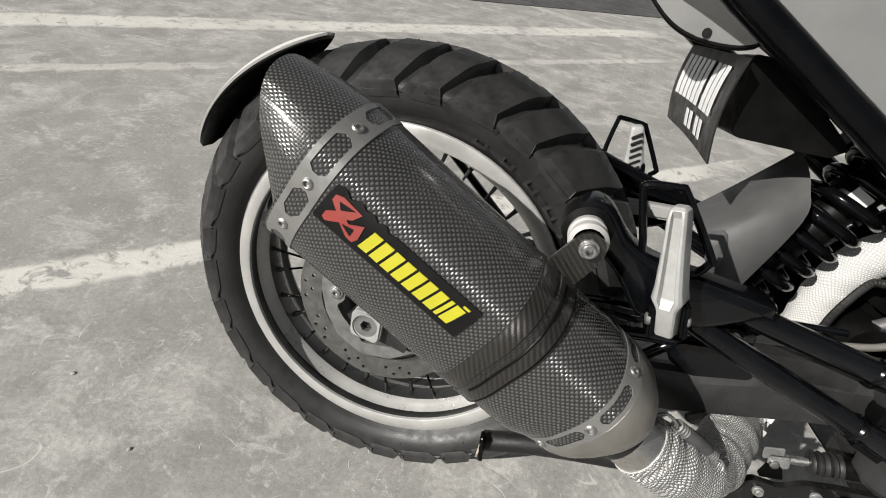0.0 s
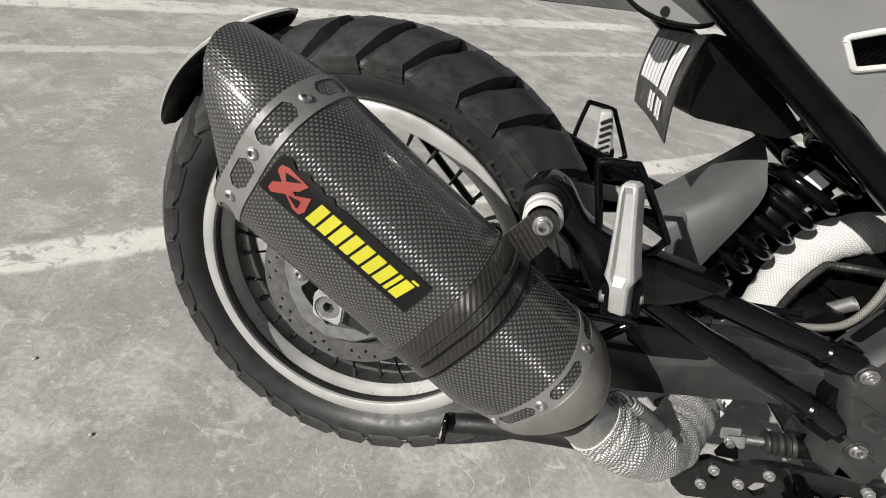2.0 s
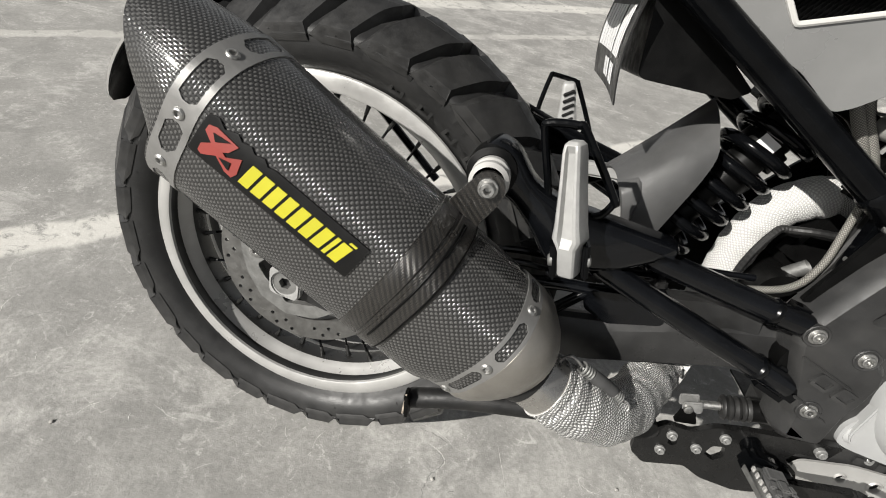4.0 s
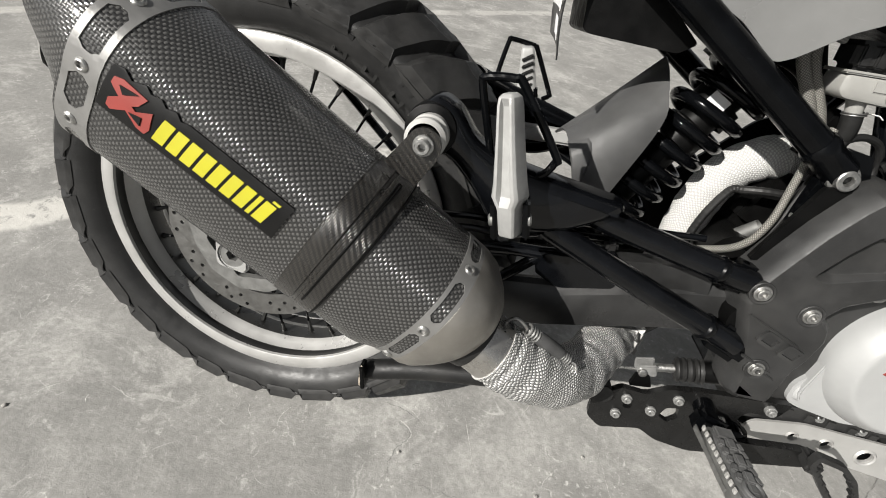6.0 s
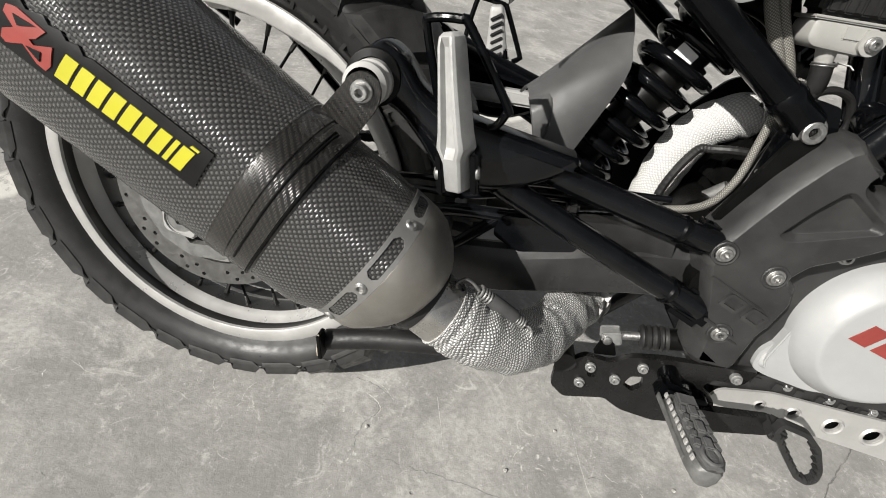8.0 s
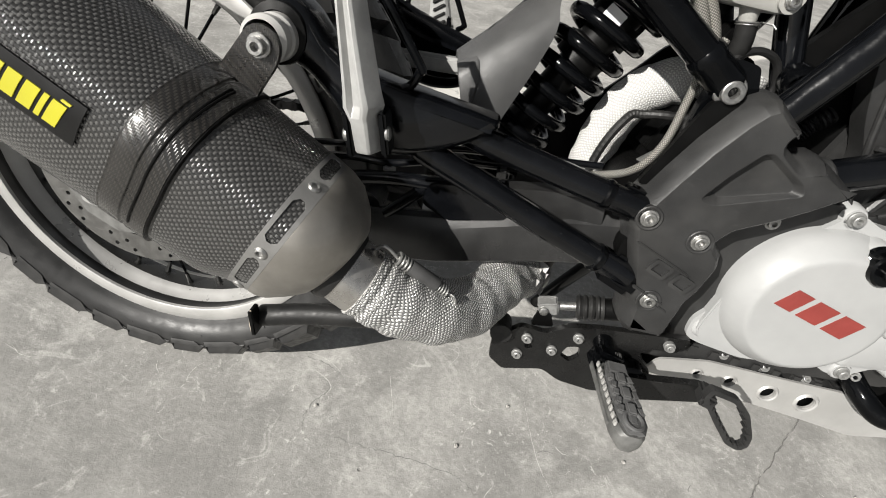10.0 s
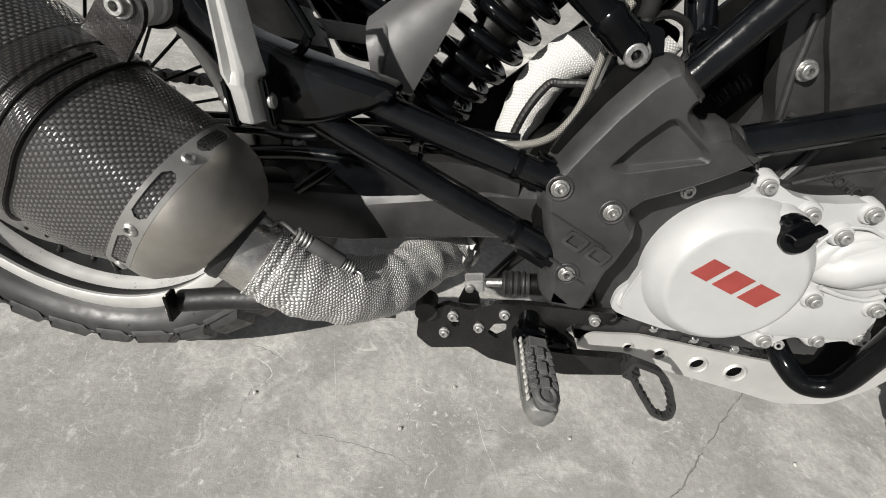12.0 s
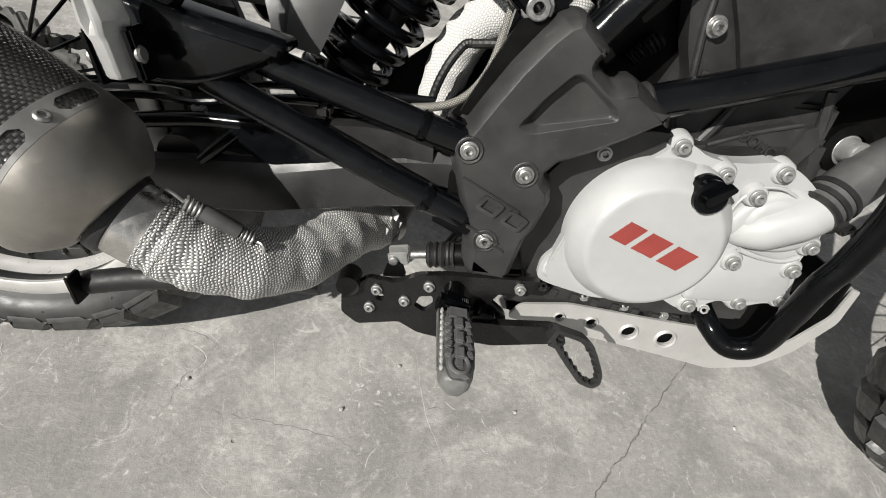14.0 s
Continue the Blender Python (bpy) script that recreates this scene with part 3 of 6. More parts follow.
def wheel_tyre(name, centre, parent_at, outer, width, pitches, label, first=0.0):
    """A block-tread tyre: carcass, then each tread block as a piece of its own."""
    at = Matrix.Translation(centre) @ parent_at @ TO_Y
    grow, w = outer - 0.3260, width / 0.066
    side = [(0.044, 0.2300), (0.0500, 0.2365), (0.0575, 0.2425), (0.0660, 0.2500), (0.0700, 0.262), (0.0712, 0.270), (0.0716, 0.2745), (0.0705, 0.2780), (0.0665, 0.2820), (0.060, 0.2865), (0.045, 0.2980), (0.030, 0.3055), (0.015, 0.3110)]
    prof = [(-a * w, grow + r) for a, r in side] + [(0, grow + 0.3125)] + [(a * w, grow + r) for a, r in side[::-1]]
    tyre = part(name, lathe(prof, 120, at), "sidewall", bike, label)
    step, slope = 2 * math.pi / pitches, 2.2
    odd = (pitches + 1) // 2
    wide_step = 1.12 * step
    tight_step = (2 * math.pi - odd * wide_step) / (pitches - odd)

    def crown_at(a):
        """A round crown, then one flat slope down to the shoulder's edge."""
        return outer - 7.6 * min(a, 0.045) ** 2 - 0.92 * max(0.0, a - 0.045)

    def tread(sign, stations, pitch, depth, share):
        """One block, steep at its leading end and sloped at the other; stations are distances from the middle of the tread."""
        bm = bmesh.new()
        rings = []
        runs = [(a, crown_at(a), crown_at(a) - depth, share, 0.25) for a in stations]
        if stations[-1] > 0.06:
            runs += [(0.0742, grow + 0.2832, grow + 0.272, share - 0.01, 0.2), (0.0738, grow + 0.2790, grow + 0.270, share - 0.04, 0.15), (0.0714, grow + 0.2730, grow + 0.265, share - 0.10, 0.08)]
        for a, crown, base, top, ramp in runs:
            low = slope * (max(a, 0.024) - 0.075) + 0.9 * min(0.0, a - 0.024)
            ring = [(base, low - 0.012), (crown, low), (crown, low + pitch * top), (base, low + pitch * (top + ramp))]
            rings.append([bm.verts.new((r * math.cos(g), r * math.sin(g), sign * a * w)) for r, g in ring])
        grid_faces(bm, rings, True)
        bm.faces.new(rings[0][::-1])
        bm.faces.new(rings[-1])
        bmesh.ops.bevel(bm, geom=[e for e in bm.edges if len(e.link_faces) == 2 and e.calc_face_angle(0) > 0.7], offset=0.0009, segments=1, affect="EDGES", clamp_overlap=True)
        return bm

    for sign in (1, -1):
        made = {}
        for kind, pitch in (("wide", wide_step), ("tight", tight_step)):
            made[kind] = [part("tread_block", tread(sign, (0.0243, 0.034, 0.043, 0.052, 0.062, 0.0725), pitch, 0.0145, 0.67), "rubber", tyre, "", 0.45, at),
                          part("tread_block", tread(sign, (0.0015, 0.009, 0.0165, 0.0240), pitch, 0.0145, 0.64), "rubber", tyre, "", 0.45, at)]
        angle, used = radians(first + (0 if sign > 0 else 6.5)), set()
        for i in range(pitches):
            kind = "tight" if i % 2 else "wide"
            angle -= tight_step if i % 2 else wide_step
            for ob in made[kind]:
                if ob in used:
                    again(ob, at @ Matrix.Rotation(angle, 4, "Z"), tyre)
                else:
                    ob.matrix_basis = at @ Matrix.Rotation(angle, 4, "Z")
                    used.add(ob)
    return tyre, at


# rear tyre
tyre, _ = wheel_tyre("rear_tyre", AXLE + Vector((0.006, 0.010, 0.004)), Matrix.Identity(4), 0.3240, 0.066, 29, "black rubber block-tread tyre, dusty", 111.8)
for start, size, count, rad, gap, tip, out in ((37, 0.031, 5, 0.2575, 8.8, 22, -0.0560), (152, 0.014, 8, 0.264, 4.6, 4, -0.0602)):
    for i in range(count):
        a = radians(start + (count - 1 - i) * gap)
        wide = size * 0.6
        shape = [(-wide / 2, -size / 2), (wide / 2, -size / 2), (wide * 0.62, size / 2), (-wide * 0.38, size / 2)]
        hollow = inset(shape, min(0.0042, wide * 0.3))
        bm = slab(shape, -0.0006, 0.0030, [hollow], bevel=0.0003)
        part("raised_mark", bm, "moulded", tyre, at=Matrix.Translation(AXLE) @ Matrix.Rotation(math.pi / 2 - a, 4, "Y") @ Matrix.Translation((0, out, rad)) @ Matrix.Rotation(radians(tip), 4, "X"))
for i in range(46):
    a = radians(i * 360 / 46 + 3)
    r = 0.2755 if i % 3 else 0.25
    p = AXLE + Vector((r * math.cos(a), -0.0605 if i % 3 else -0.0565, r * math.sin(a)))
    part("rubber_hair", tube([p, p + Vector((0.002 * math.cos(a), -0.0035, 0.002 * math.sin(a)))], 0.0004, 4, 1), "moulded", tyre)

# rear rim, hub and spokes
RIM = AXLE + Vector((0, 0.010, 0))
RIM_AT = Matrix.Translation(RIM) @ TO_Y
lip = [(0.046, 0.2355), (0.0500, 0.2368), (0.0522, 0.2355), (0.0530, 0.2335), (0.0530, 0.2180), (0.0518, 0.2158), (0.048, 0.2150)]
for sgn in (1, -1):
    ring_bm = lathe([(sgn * a, r) for a, r in lip], 96, RIM_AT, closed=True)
    if sgn > 0:
        rim = part("rear_rim", ring_bm, "rim", bike, "polished aluminium wheel rim, dark reflection coloured into its centre channel")
    else:
        part("lip", ring_bm, "rim", rim)
# the ridge's highlight and the dark reflections beside it are set by colour
well = [(0.0485, 0.2152), (0.044, 0.2166), (0.038, 0.2178), (0.0335, 0.2178), (0.0322, 0.2172)]
bright = [(0.0322, 0.2172), (0.028, 0.2155), (0.022, 0.2118), (0.017, 0.2085), (0.0140, 0.2074)]
for sgn in (-1, 1):
    part("bead_seat", lathe([(sgn * a, r) for a, r in well] + [(sgn * 0.0322, 0.222), (sgn * 0.0485, 0.2225)], 96, RIM_AT, closed=True), "groove", rim, "rim groove with a dark reflection in its colour")
    part("ridge", lathe([(sgn * a, r) for a, r in bright] + [(sgn * 0.0140, 0.213), (sgn * 0.0322, 0.222)], 96, RIM_AT, closed=True), "well", rim, "polished rim shoulder with a highlight in its colour")
part("channel", lathe([(-0.0140, 0.2073), (-0.008, 0.2062), (0, 0.2060), (0.008, 0.2062), (0.0140, 0.2073), (0.014, 0.212), (-0.014, 0.212)], 96, RIM_AT, closed=True), "channel", rim, "centre channel with a dark reflection in its colour")
hub = [(-0.06, 0.022), (-0.06, 0.03), (-0.04, 0.032), (-0.036, 0.052), (-0.03, 0.052), (-0.024, 0.03), (0.024, 0.03), (0.03, 0.05), (0.036, 0.05), (0.04, 0.034), (0.06, 0.034), (0.06, 0.02)]
part("hub", lathe(hub, 36, Matrix.Translation(AXLE) @ TO_Y), "satin", rim, "black wheel hub")
for i in range(32):
    a = 2 * math.pi * (i + 0.3) / 32
    sgn, lean = (1 if i % 2 else -1), (0.32 if (i // 2) % 2 else -0.32)
    p0 = AXLE + Vector((0.049 * math.cos(a + lean), sgn * 0.033, 0.049 * math.sin(a + lean)))
    p1 = RIM + Vector((0.204 * math.cos(a), sgn * 0.005, 0.204 * math.sin(a)))
    part("spoke", tube([p0, p1], 0.0019, 6, 1), "black", rim)
    nip = (p1 - p0).normalized()
    part("nipple", lathe([(0, 0.0025), (0.012, 0.0031), (0.016, 0.0042), (0.02, 0.0042)], 8, facing(p1 - nip * 0.016, nip)), "nipple", rim)

# brake disc, carrier, caliper and axle nut
holes = []
for ring_r, count, off in ((0.112, 30, 0.0), (0.102, 30, 0.5)):
    for i in range(count):
        a = 2 * math.pi * (i + off) / count
        if (i + int(off * 2)) % 3 != 2:
            holes.append(circle(ring_r * math.cos(a), 0.32 + ring_r * math.sin(a), 0.0028, 8))
holes.append([(0.088 * math.cos(2 * math.pi * k / 48), 0.32 + 0.088 * math.sin(2 * math.pi * k / 48)) for k in range(48)])
disc = part("brake_disc", slab(circle(0, 0.32, 0.1195, 72), -0.068, -0.064, holes, bevel=0), "disc", bike, "drilled steel brake disc with wear rings")
for i in range(5):
    a = 2 * math.pi * i / 5 + 0.3
    c, s = math.cos(a), math.sin(a)
    pts = [(0.036, -0.02), (0.092, -0.011), (0.092, 0.011), (0.036, 0.02)]
    part("carrier_arm", slab([(c * p - s * q, 0.32 + s * p + c * q) for p, q in pts], -0.063, -0.057, round_by=0.004), "cast", disc)
part("carrier_plate", slab(circle(0, 0.32, 0.0862, 48), -0.056, -0.053, [circle(0, 0.32, 0.03, 24)], bevel=0), "satin", disc, "black disc carrier")
HOLD = [(-0.0796, 0.372), (-0.058, 0.352), (-0.0434, 0.338), (-0.0442, 0.3236), (-0.0543, 0.3138), (-0.0426, 0.2973), (-0.0197, 0.278), (-0.0120, 0.268), (0.0255, 0.2745), (0.0700, 0.2966), (0.0660, 0.2820), (0.0286, 0.2556), (-0.0118, 0.2504), (-0.0472, 0.2676), (-0.0672, 0.2975), (-0.077, 0.3297)]
mount = part("caliper_bracket", slab(HOLD, -0.092, -0.082, round_by=0.005, bevel=0.002), "cast", bike, "cast aluminium brake caliper bracket")
part("caliper", block((0.075, 0.05, 0.045), 0.008, pose(-0.06, -0.08, 0.40, 0, 42, 0)), "satin", mount, "dark brake caliper")
bolt(mount, (-0.0565, -0.0925, 0.3325), 0.0095, height=0.004)
nut = part("axle_nut", slab([(-0.019, 0.304), (0.015, 0.300), (0.02, 0.306), (0.02, 0.336), (0.015, 0.341), (-0.015, 0.341), (-0.02, 0.335)], -0.128, -0.1, [circle(0.0, 0.3205, 0.0150, 24)], round_by=0.007, bevel=0.002), "peg", bike, "chunky silver axle nut with hexagon socket")
part("nut_face", slab(circle(0, 0.3205, 0.0152, 24), -0.1255, -0.1, [circle(0.0, 0.3205, 0.0078, 6)], bevel=0), "cast", nut)
part("socket", lathe([(0.0, 0.0001), (0.0, 0.0078), (0.012, 0.0082)], 6, Matrix.Translation((0.0, -0.112, 0.3205)) @ TO_Y), "satin", nut)
part("axle_block", block((0.085, 0.02, 0.055), 0.006, pose(0.02, -0.108, 0.322, 0, 10, 0)), "swing", bike, "dark chain adjuster block on the axle")
part("adjuster", tube([(0.045, -0.112, 0.318), (0.075, -0.112, 0.316)], 0.0045, 10, 1), "steel", bike)

# white hugger over the back of the tyre
rows, lining, far_side = [], [], []
for i in range(29):
    q = i / 28
    a = radians(114.5 + 43.5 * q)
    swell = math.sin(math.pi * q) ** 0.6
    r0 = 0.341 + 0.009 * swell
    c, sn = math.cos(a), math.sin(a)
    half = 0.008 + 0.038 * swell
    rows.append([AXLE + Vector(((r0 - 0.012 * swell * u * u) * c, -0.004 + half * u, (r0 - 0.012 * swell * u * u) * sn)) for u in (k / 5 - 1 for k in range(11))])
    lining.append([AXLE + Vector(((r0 - 0.0035 - 0.014 * swell * u * u) * c, -0.004 + (half + 0.002) * u, (r0 - 0.0035 - 0.014 * swell * u * u) * sn)) for u in (k / 5 - 1 for k in range(11))])
    far_side.append([AXLE + Vector(((r0 - 0.011 * swell - 0.022 * swell * t) * c, -0.004 + half + 0.003 * t, (r0 - 0.011 * swell - 0.022 * swell * t) * sn)) for t in (0, 0.5, 1)])
fender = part("rear_mudguard", sheet(rows, 0.003), "fender", bike, "white curved mudguard with black inside")
part("far_stay", tube([(-0.18, 0.03, 0.585), (-0.05, 0.09, 0.50)], 0.005, 8, 1), "black", fender)
part("lining", sheet(lining, 0.0015), "satin", fender, "black inner lining")
part("far_side", sheet(far_side, 0.002), "satin", fender)
part("stay", tube([(-0.1, 0.09, 0.60), (0.02, 0.1, 0.5), (0.12, 0.1, 0.42)], 0.006, 8), "black", fender)

# swingarm: a box beam on each side, a cross tube, and the lower torque bar
for sign in (-1, 1):
    rows = []
    for x, zt, zb, yo in ((-0.02, 0.342, 0.292, 0.098), (0.1, 0.346, 0.292, 0.105), (0.24, 0.363, 0.308, 0.116), (0.36, 0.389, 0.332, 0.122), (0.42, 0.409, 0.35, 0.122), (0.48, 0.430, 0.368, 0.122), (0.57, 0.445, 0.385, 0.115)):
        yi = yo - 0.03
        rows.append([(x, sign * yo, zb + 0.006), (x, sign * (yo + 0.0015), (zb + zt) / 2), (x, sign * yo, zt - 0.012), (x, sign * (yo - 0.006), zt - 0.003), (x, sign * (yo - 0.014), zt), (x, sign * yi, zt - 0.006), (x, sign * yi, zb + 0.005), (x, sign * (yo - 0.008), zb)])
    bm = bmesh.new()
    rings = [[bm.verts.new(p) for p in row] for row in rows]
    grid_faces(bm, rings)
    bm.faces.new(rings[0])
    bm.faces.new(rings[-1])
    arm = part("swingarm", bm, "swing", bike, "dark grey box-section swingarm, dusty and scuffed", 0.5)
    if sign < 0:
        part("rail", tube([(0.13, -0.098, 0.362), (0.2451, -0.105, 0.3965), (0.3007, -0.106, 0.4105), (0.3450, -0.108, 0.4175), (0.41, -0.110, 0.432)], 0.0075, 12), "strut", arm, "black bracing rail")
        part("brace", tube([(0.3350, -0.108, 0.4110), (0.318, -0.109, 0.392), (0.3000, -0.110, 0.3720)], 0.0062, 12, 3), "strut", arm, "black diagonal brace")
        part("gusset", slab([(0.334, 0.398), (0.338, 0.420), (0.381, 0.428), (0.414, 0.438), (0.420, 0.402), (0.363, 0.386)], -0.1185, -0.104, round_by=0.006, bevel=0.003), "strut", arm)
        for dy, dz in ((0.0, 0.0), (0.012, 0.009)):
            part("brake_line", tube([(0.17, -0.1 + dy, 0.402 + dz), (0.2184, -0.1 + dy, 0.4127 + dz), (0.2596, -0.1 + dy, 0.4205 + dz), (0.2954, -0.1 + dy, 0.4235 + dz), (0.348, -0.096 + dy, 0.438 + dz), (0.40, -0.094 + dy, 0.4460 + dz), (0.50, -0.09 + dy, 0.458 + dz)], 0.0038, 10), "strut", arm, "black brake line")
        bolt(arm, (0.2946, -0.101, 0.4190), 0.0062, (0, -0.6, 0.8), 0.003, "cover_bolt")
        part("line_clip", block((0.012, 0.02, 0.012), 0.003, pose(0.405, -0.098, 0.442, 0, -8, 0)), "hose", arm)
        part("cover", slab([(0.404, 0.434), (0.445, 0.4425), (0.505, 0.446), (0.51, 0.42), (0.43, 0.408)], -0.1195, -0.098, round_by=0.006, bevel=0.004), "swing", arm)
part("cross_tube", tube([(0.27, -0.09, 0.36), (0.27, 0.09, 0.36)], 0.022, 16, 1), "swing", bike)
part("pivot_tube", tube([(0.55, -0.14, 0.415), (0.55, 0.14, 0.415)], 0.024, 16, 1), "satin", bike)
flap = part("lower_bracket", block((0.005, 0.018, 0.034), 0.001, pose(0.177, -0.136, 0.2085, 0, -10, 0)), "satin", bike, "black lower bracket with a chipped pale edge")
part("rusty_edge", slab([(-0.0012, -0.019), (0.0018, -0.016), (0.0042, 0.0), (0.0030, 0.012), (0.0006, 0.019), (-0.0026, 0.010), (-0.0032, -0.004)], -0.0012, 0.0012, bevel=0.0004), "rust", flap, "pale rusty bare edge", at=pose(0.1742, -0.1400, 0.2085, 0, -10, 90))
part("bar", tube([(0.179, -0.120, 0.203), (0.242, -0.120, 0.2250), (0.33, -0.117, 0.243), (0.42, -0.112, 0.256)], 0.0130, 18, 4), "hose", flap)

# drive chain, sprocket and guard on the far side
bm = bmesh.new()
chain = part("drive_chain", tube([(0.0, 0.075, 0.382), (0.25, 0.075, 0.415), (0.55, 0.075, 0.452)], 0.003, 6), "satin", bike, "dusty black drive chain")
link = None
for run_a, run_b, count in (((0.0, 0.382), (0.55, 0.452), 34), ((0.0, 0.258), (0.55, 0.385), 34)):
    for i in range(count):
        t = (i + 0.5) / count
        x, z = run_a[0] + (run_b[0] - run_a[0]) * t, run_a[1] + (run_b[1] - run_a[1]) * t
        at = pose(x, 0.075, z, 0, -math.degrees(math.atan2(run_b[1] - run_a[1], run_b[0] - run_a[0])), 0)
        if link is None:
            link = part("link", slab([(-0.0105, 0), (-0.007, 0.0065), (0, 0.0045), (0.007, 0.0065), (0.0105, 0), (0.007, -0.0065), (0, -0.0045), (-0.007, -0.0065)], -0.008, 0.008, bevel=0), "satin", chain, at=at)
        else:
            again(link, at)
teeth = []
for i in range(44):
    for q, r in ((0, 0.088), (0.35, 0.094), (0.65, 0.094)):
        a = 2 * math.pi * (i + q) / 44
        teeth.append((r * math.cos(a), 0.32 + r * math.sin(a)))
part("sprocket", slab(teeth, 0.072, 0.078, [circle(0.055 * math.cos(a), 0.32 + 0.055 * math.sin(a), 0.017, 12) for a in (0.3 + 1.2566 * k for k in range(5))], bevel=0), "disc", bike, "toothed steel rear sprocket")
part("chain_guard", block((0.26, 0.022, 0.02), 0.004, pose(0.27, 0.115, 0.487, 0, -5, 0)), "peg", bike, "silver chain guard")

# ---- silencer ----
U, V = Vector((0.8821, 0, -0.4711)), Vector((0.4711, 0, 0.8821))
SECTION = [(0.2755, 0.455), (0.2785, 0.4760), (0.2765, 0.4930), (0.2690, 0.5080), (0.2520, 0.5205), (0.226, 0.5275), (0.200, 0.5275), (0.174, 0.5205), (0.156, 0.502), (0.150, 0.468), (0.153, 0.425), (0.167, 0.394), (0.195, 0.380), (0.228, 0.383), (0.255, 0.399), (0.2705, 0.425)]
W0, V0 = 0.214, 0.458


def ring_of(count=64):
    """The silencer's section, as offsets from its axis on a smooth closed line."""
    pts = [Vector((w, v, 0)) for w, v in SECTION]
    out, n = [], len(pts)
    for i in range(count):
        t = i / count * n
        k, f = int(t), t - int(t)
        a, b, c, d = (pts[(k + q) % n] for q in (-1, 0, 1, 2))
        p = 0.5 * (2 * b + (c - a) * f + (2 * a - 5 * b + 4 * c - d) * f * f + (3 * b - a - 3 * c + d) * f ** 3)
        out.append((p.x - W0, p.y - V0))
    return out


RING = ring_of()


def ring_at(t):
    """The section's offset at t, once round from 0 to 1."""
    t = t % 1.0 * len(RING)
    a, b = RING[int(t) % len(RING)], RING[(int(t) + 1) % len(RING)]
    f = t - int(t)
    return a[0] + (b[0] - a[0]) * f, a[1] + (b[1] - a[1]) * f


def tuck(s, dw, dv):
    """The section's belly draws in towards the front end."""
    g = min(1.0, max(0.0, (s + 0.012) / 0.036))
    g = g * g * (3 - 2 * g) * min(1.0, max(0.0, -dv / 0.045))
    return dw * (1 - 0.13 * g), dv * (1 - 0.13 * g)


def on_can(s, w, v):
    return s * U + v * V + Vector((0, -w, 0))


def tail(f, dw, dv):
    """The tail's cut: f runs from the band to the slanted rim."""
    rim_s = min(-0.284, -0.312 - 0.76 * dv)
    return -0.280 + f * (rim_s + 0.280)


def can(stations, caps=(False, False), slant=None):
    """Lofts the section along the axis: stations are (s, scale, roundness towards a circle of that radius)."""
    bm = bmesh.new()
    rings, uvs = [], []
    per = [0.0]
    for i in range(len(RING)):
        a, b = RING[i], RING[(i + 1) % len(RING)]
        per.append(per[-1] + math.hypot(b[0] - a[0], b[1] - a[1]))
    for s, k, circ in stations:
        ring = []
        for dw, dv in RING:
            if circ:
                a = math.atan2(dv, dw)
                dw, dv = dw * k * (1 - circ[1]) + circ[0] * math.cos(a) * circ[1], dv * k * (1 - circ[1]) + circ[0] * math.sin(a) * circ[1]
            else:
                dw, dv = dw * k, dv * k
            dw, dv = tuck(s, dw, dv) if slant is not tail else (dw, dv)
            ss = s if slant is None else slant(s, dw, dv)
            ring.append(bm.verts.new(on_can(ss, W0 + dw, V0 + dv)))
        rings.append(ring)
        uvs.append((s if slant is None else slant(s, 0, 0), per))
    grid_faces(bm, rings, True, uvs)
    if caps[0]:
        bm.faces.new(rings[0][::-1])
    if caps[1]:
        bm.faces.new(rings[-1])
    return bm


muffler = part("silencer", can([(-0.284, 0.985, None), (-0.280, 0.99, None), (-0.2, 0.99, None), (-0.0855, 0.985, None)]), "carbon", bike, "woven carbon silencer with a slash-cut tail cone")
part("tail_cone", can([(0.0, 0.99, None), (0.1, 0.982, None), (0.3, 0.950, None), (0.6, 0.895, None), (0.93, 0.826, None), (1.0, 0.812, None), (1.0, 0.800, None), (0.6, 0.76, None)], slant=tail), "carbon", muffler, "glossy carbon tail cone")
tail_mesh = bpy.data.meshes["tail_cone"]
for loop in tail_mesh.loops:
    cell = tail_mesh.uv_layers[0].data[loop.index]
    cell.uv = (tail_mesh.vertices[loop.vertex_index].co.dot(U), cell.uv[1])
part("outlet", can([(-0.292, 0.83, None), (-0.29, 0.45, None), (-0.27, 0.42, None)], (False, True)), "satin", muffler)
part("collar_band", can([(-0.0868, 0.984, None), (-0.0858, 0.993, None), (-0.0705, 0.994, None), (-0.0697, 0.978, None), (-0.0668, 0.978, None), (-0.0660, 0.996, None), (-0.0505, 0.996, None), (-0.0495, 0.968, None), (-0.046, 0.955, None)]), "twill", muffler, "satin carbon twill collar")
part("ridge", can([(-0.0872, 0.986, None), (-0.0868, 0.9950, None), (-0.0860, 0.9955, None), (-0.0857, 0.992, None)]), "twill", muffler, "thin seam ring")
part("front_shell", can([(-0.05, 0.955, None), (-0.04, 0.958, None), (-0.012, 0.9565, None), (-0.004, 0.9555, None), (0.004, 0.953, None), (0.010, 0.950, None), (0.016, 0.945, None), (0.022, 0.939, None), (0.028, 0.935, None), (0.036, 0.930, None)]), "carbon", muffler, "woven carbon front shell")


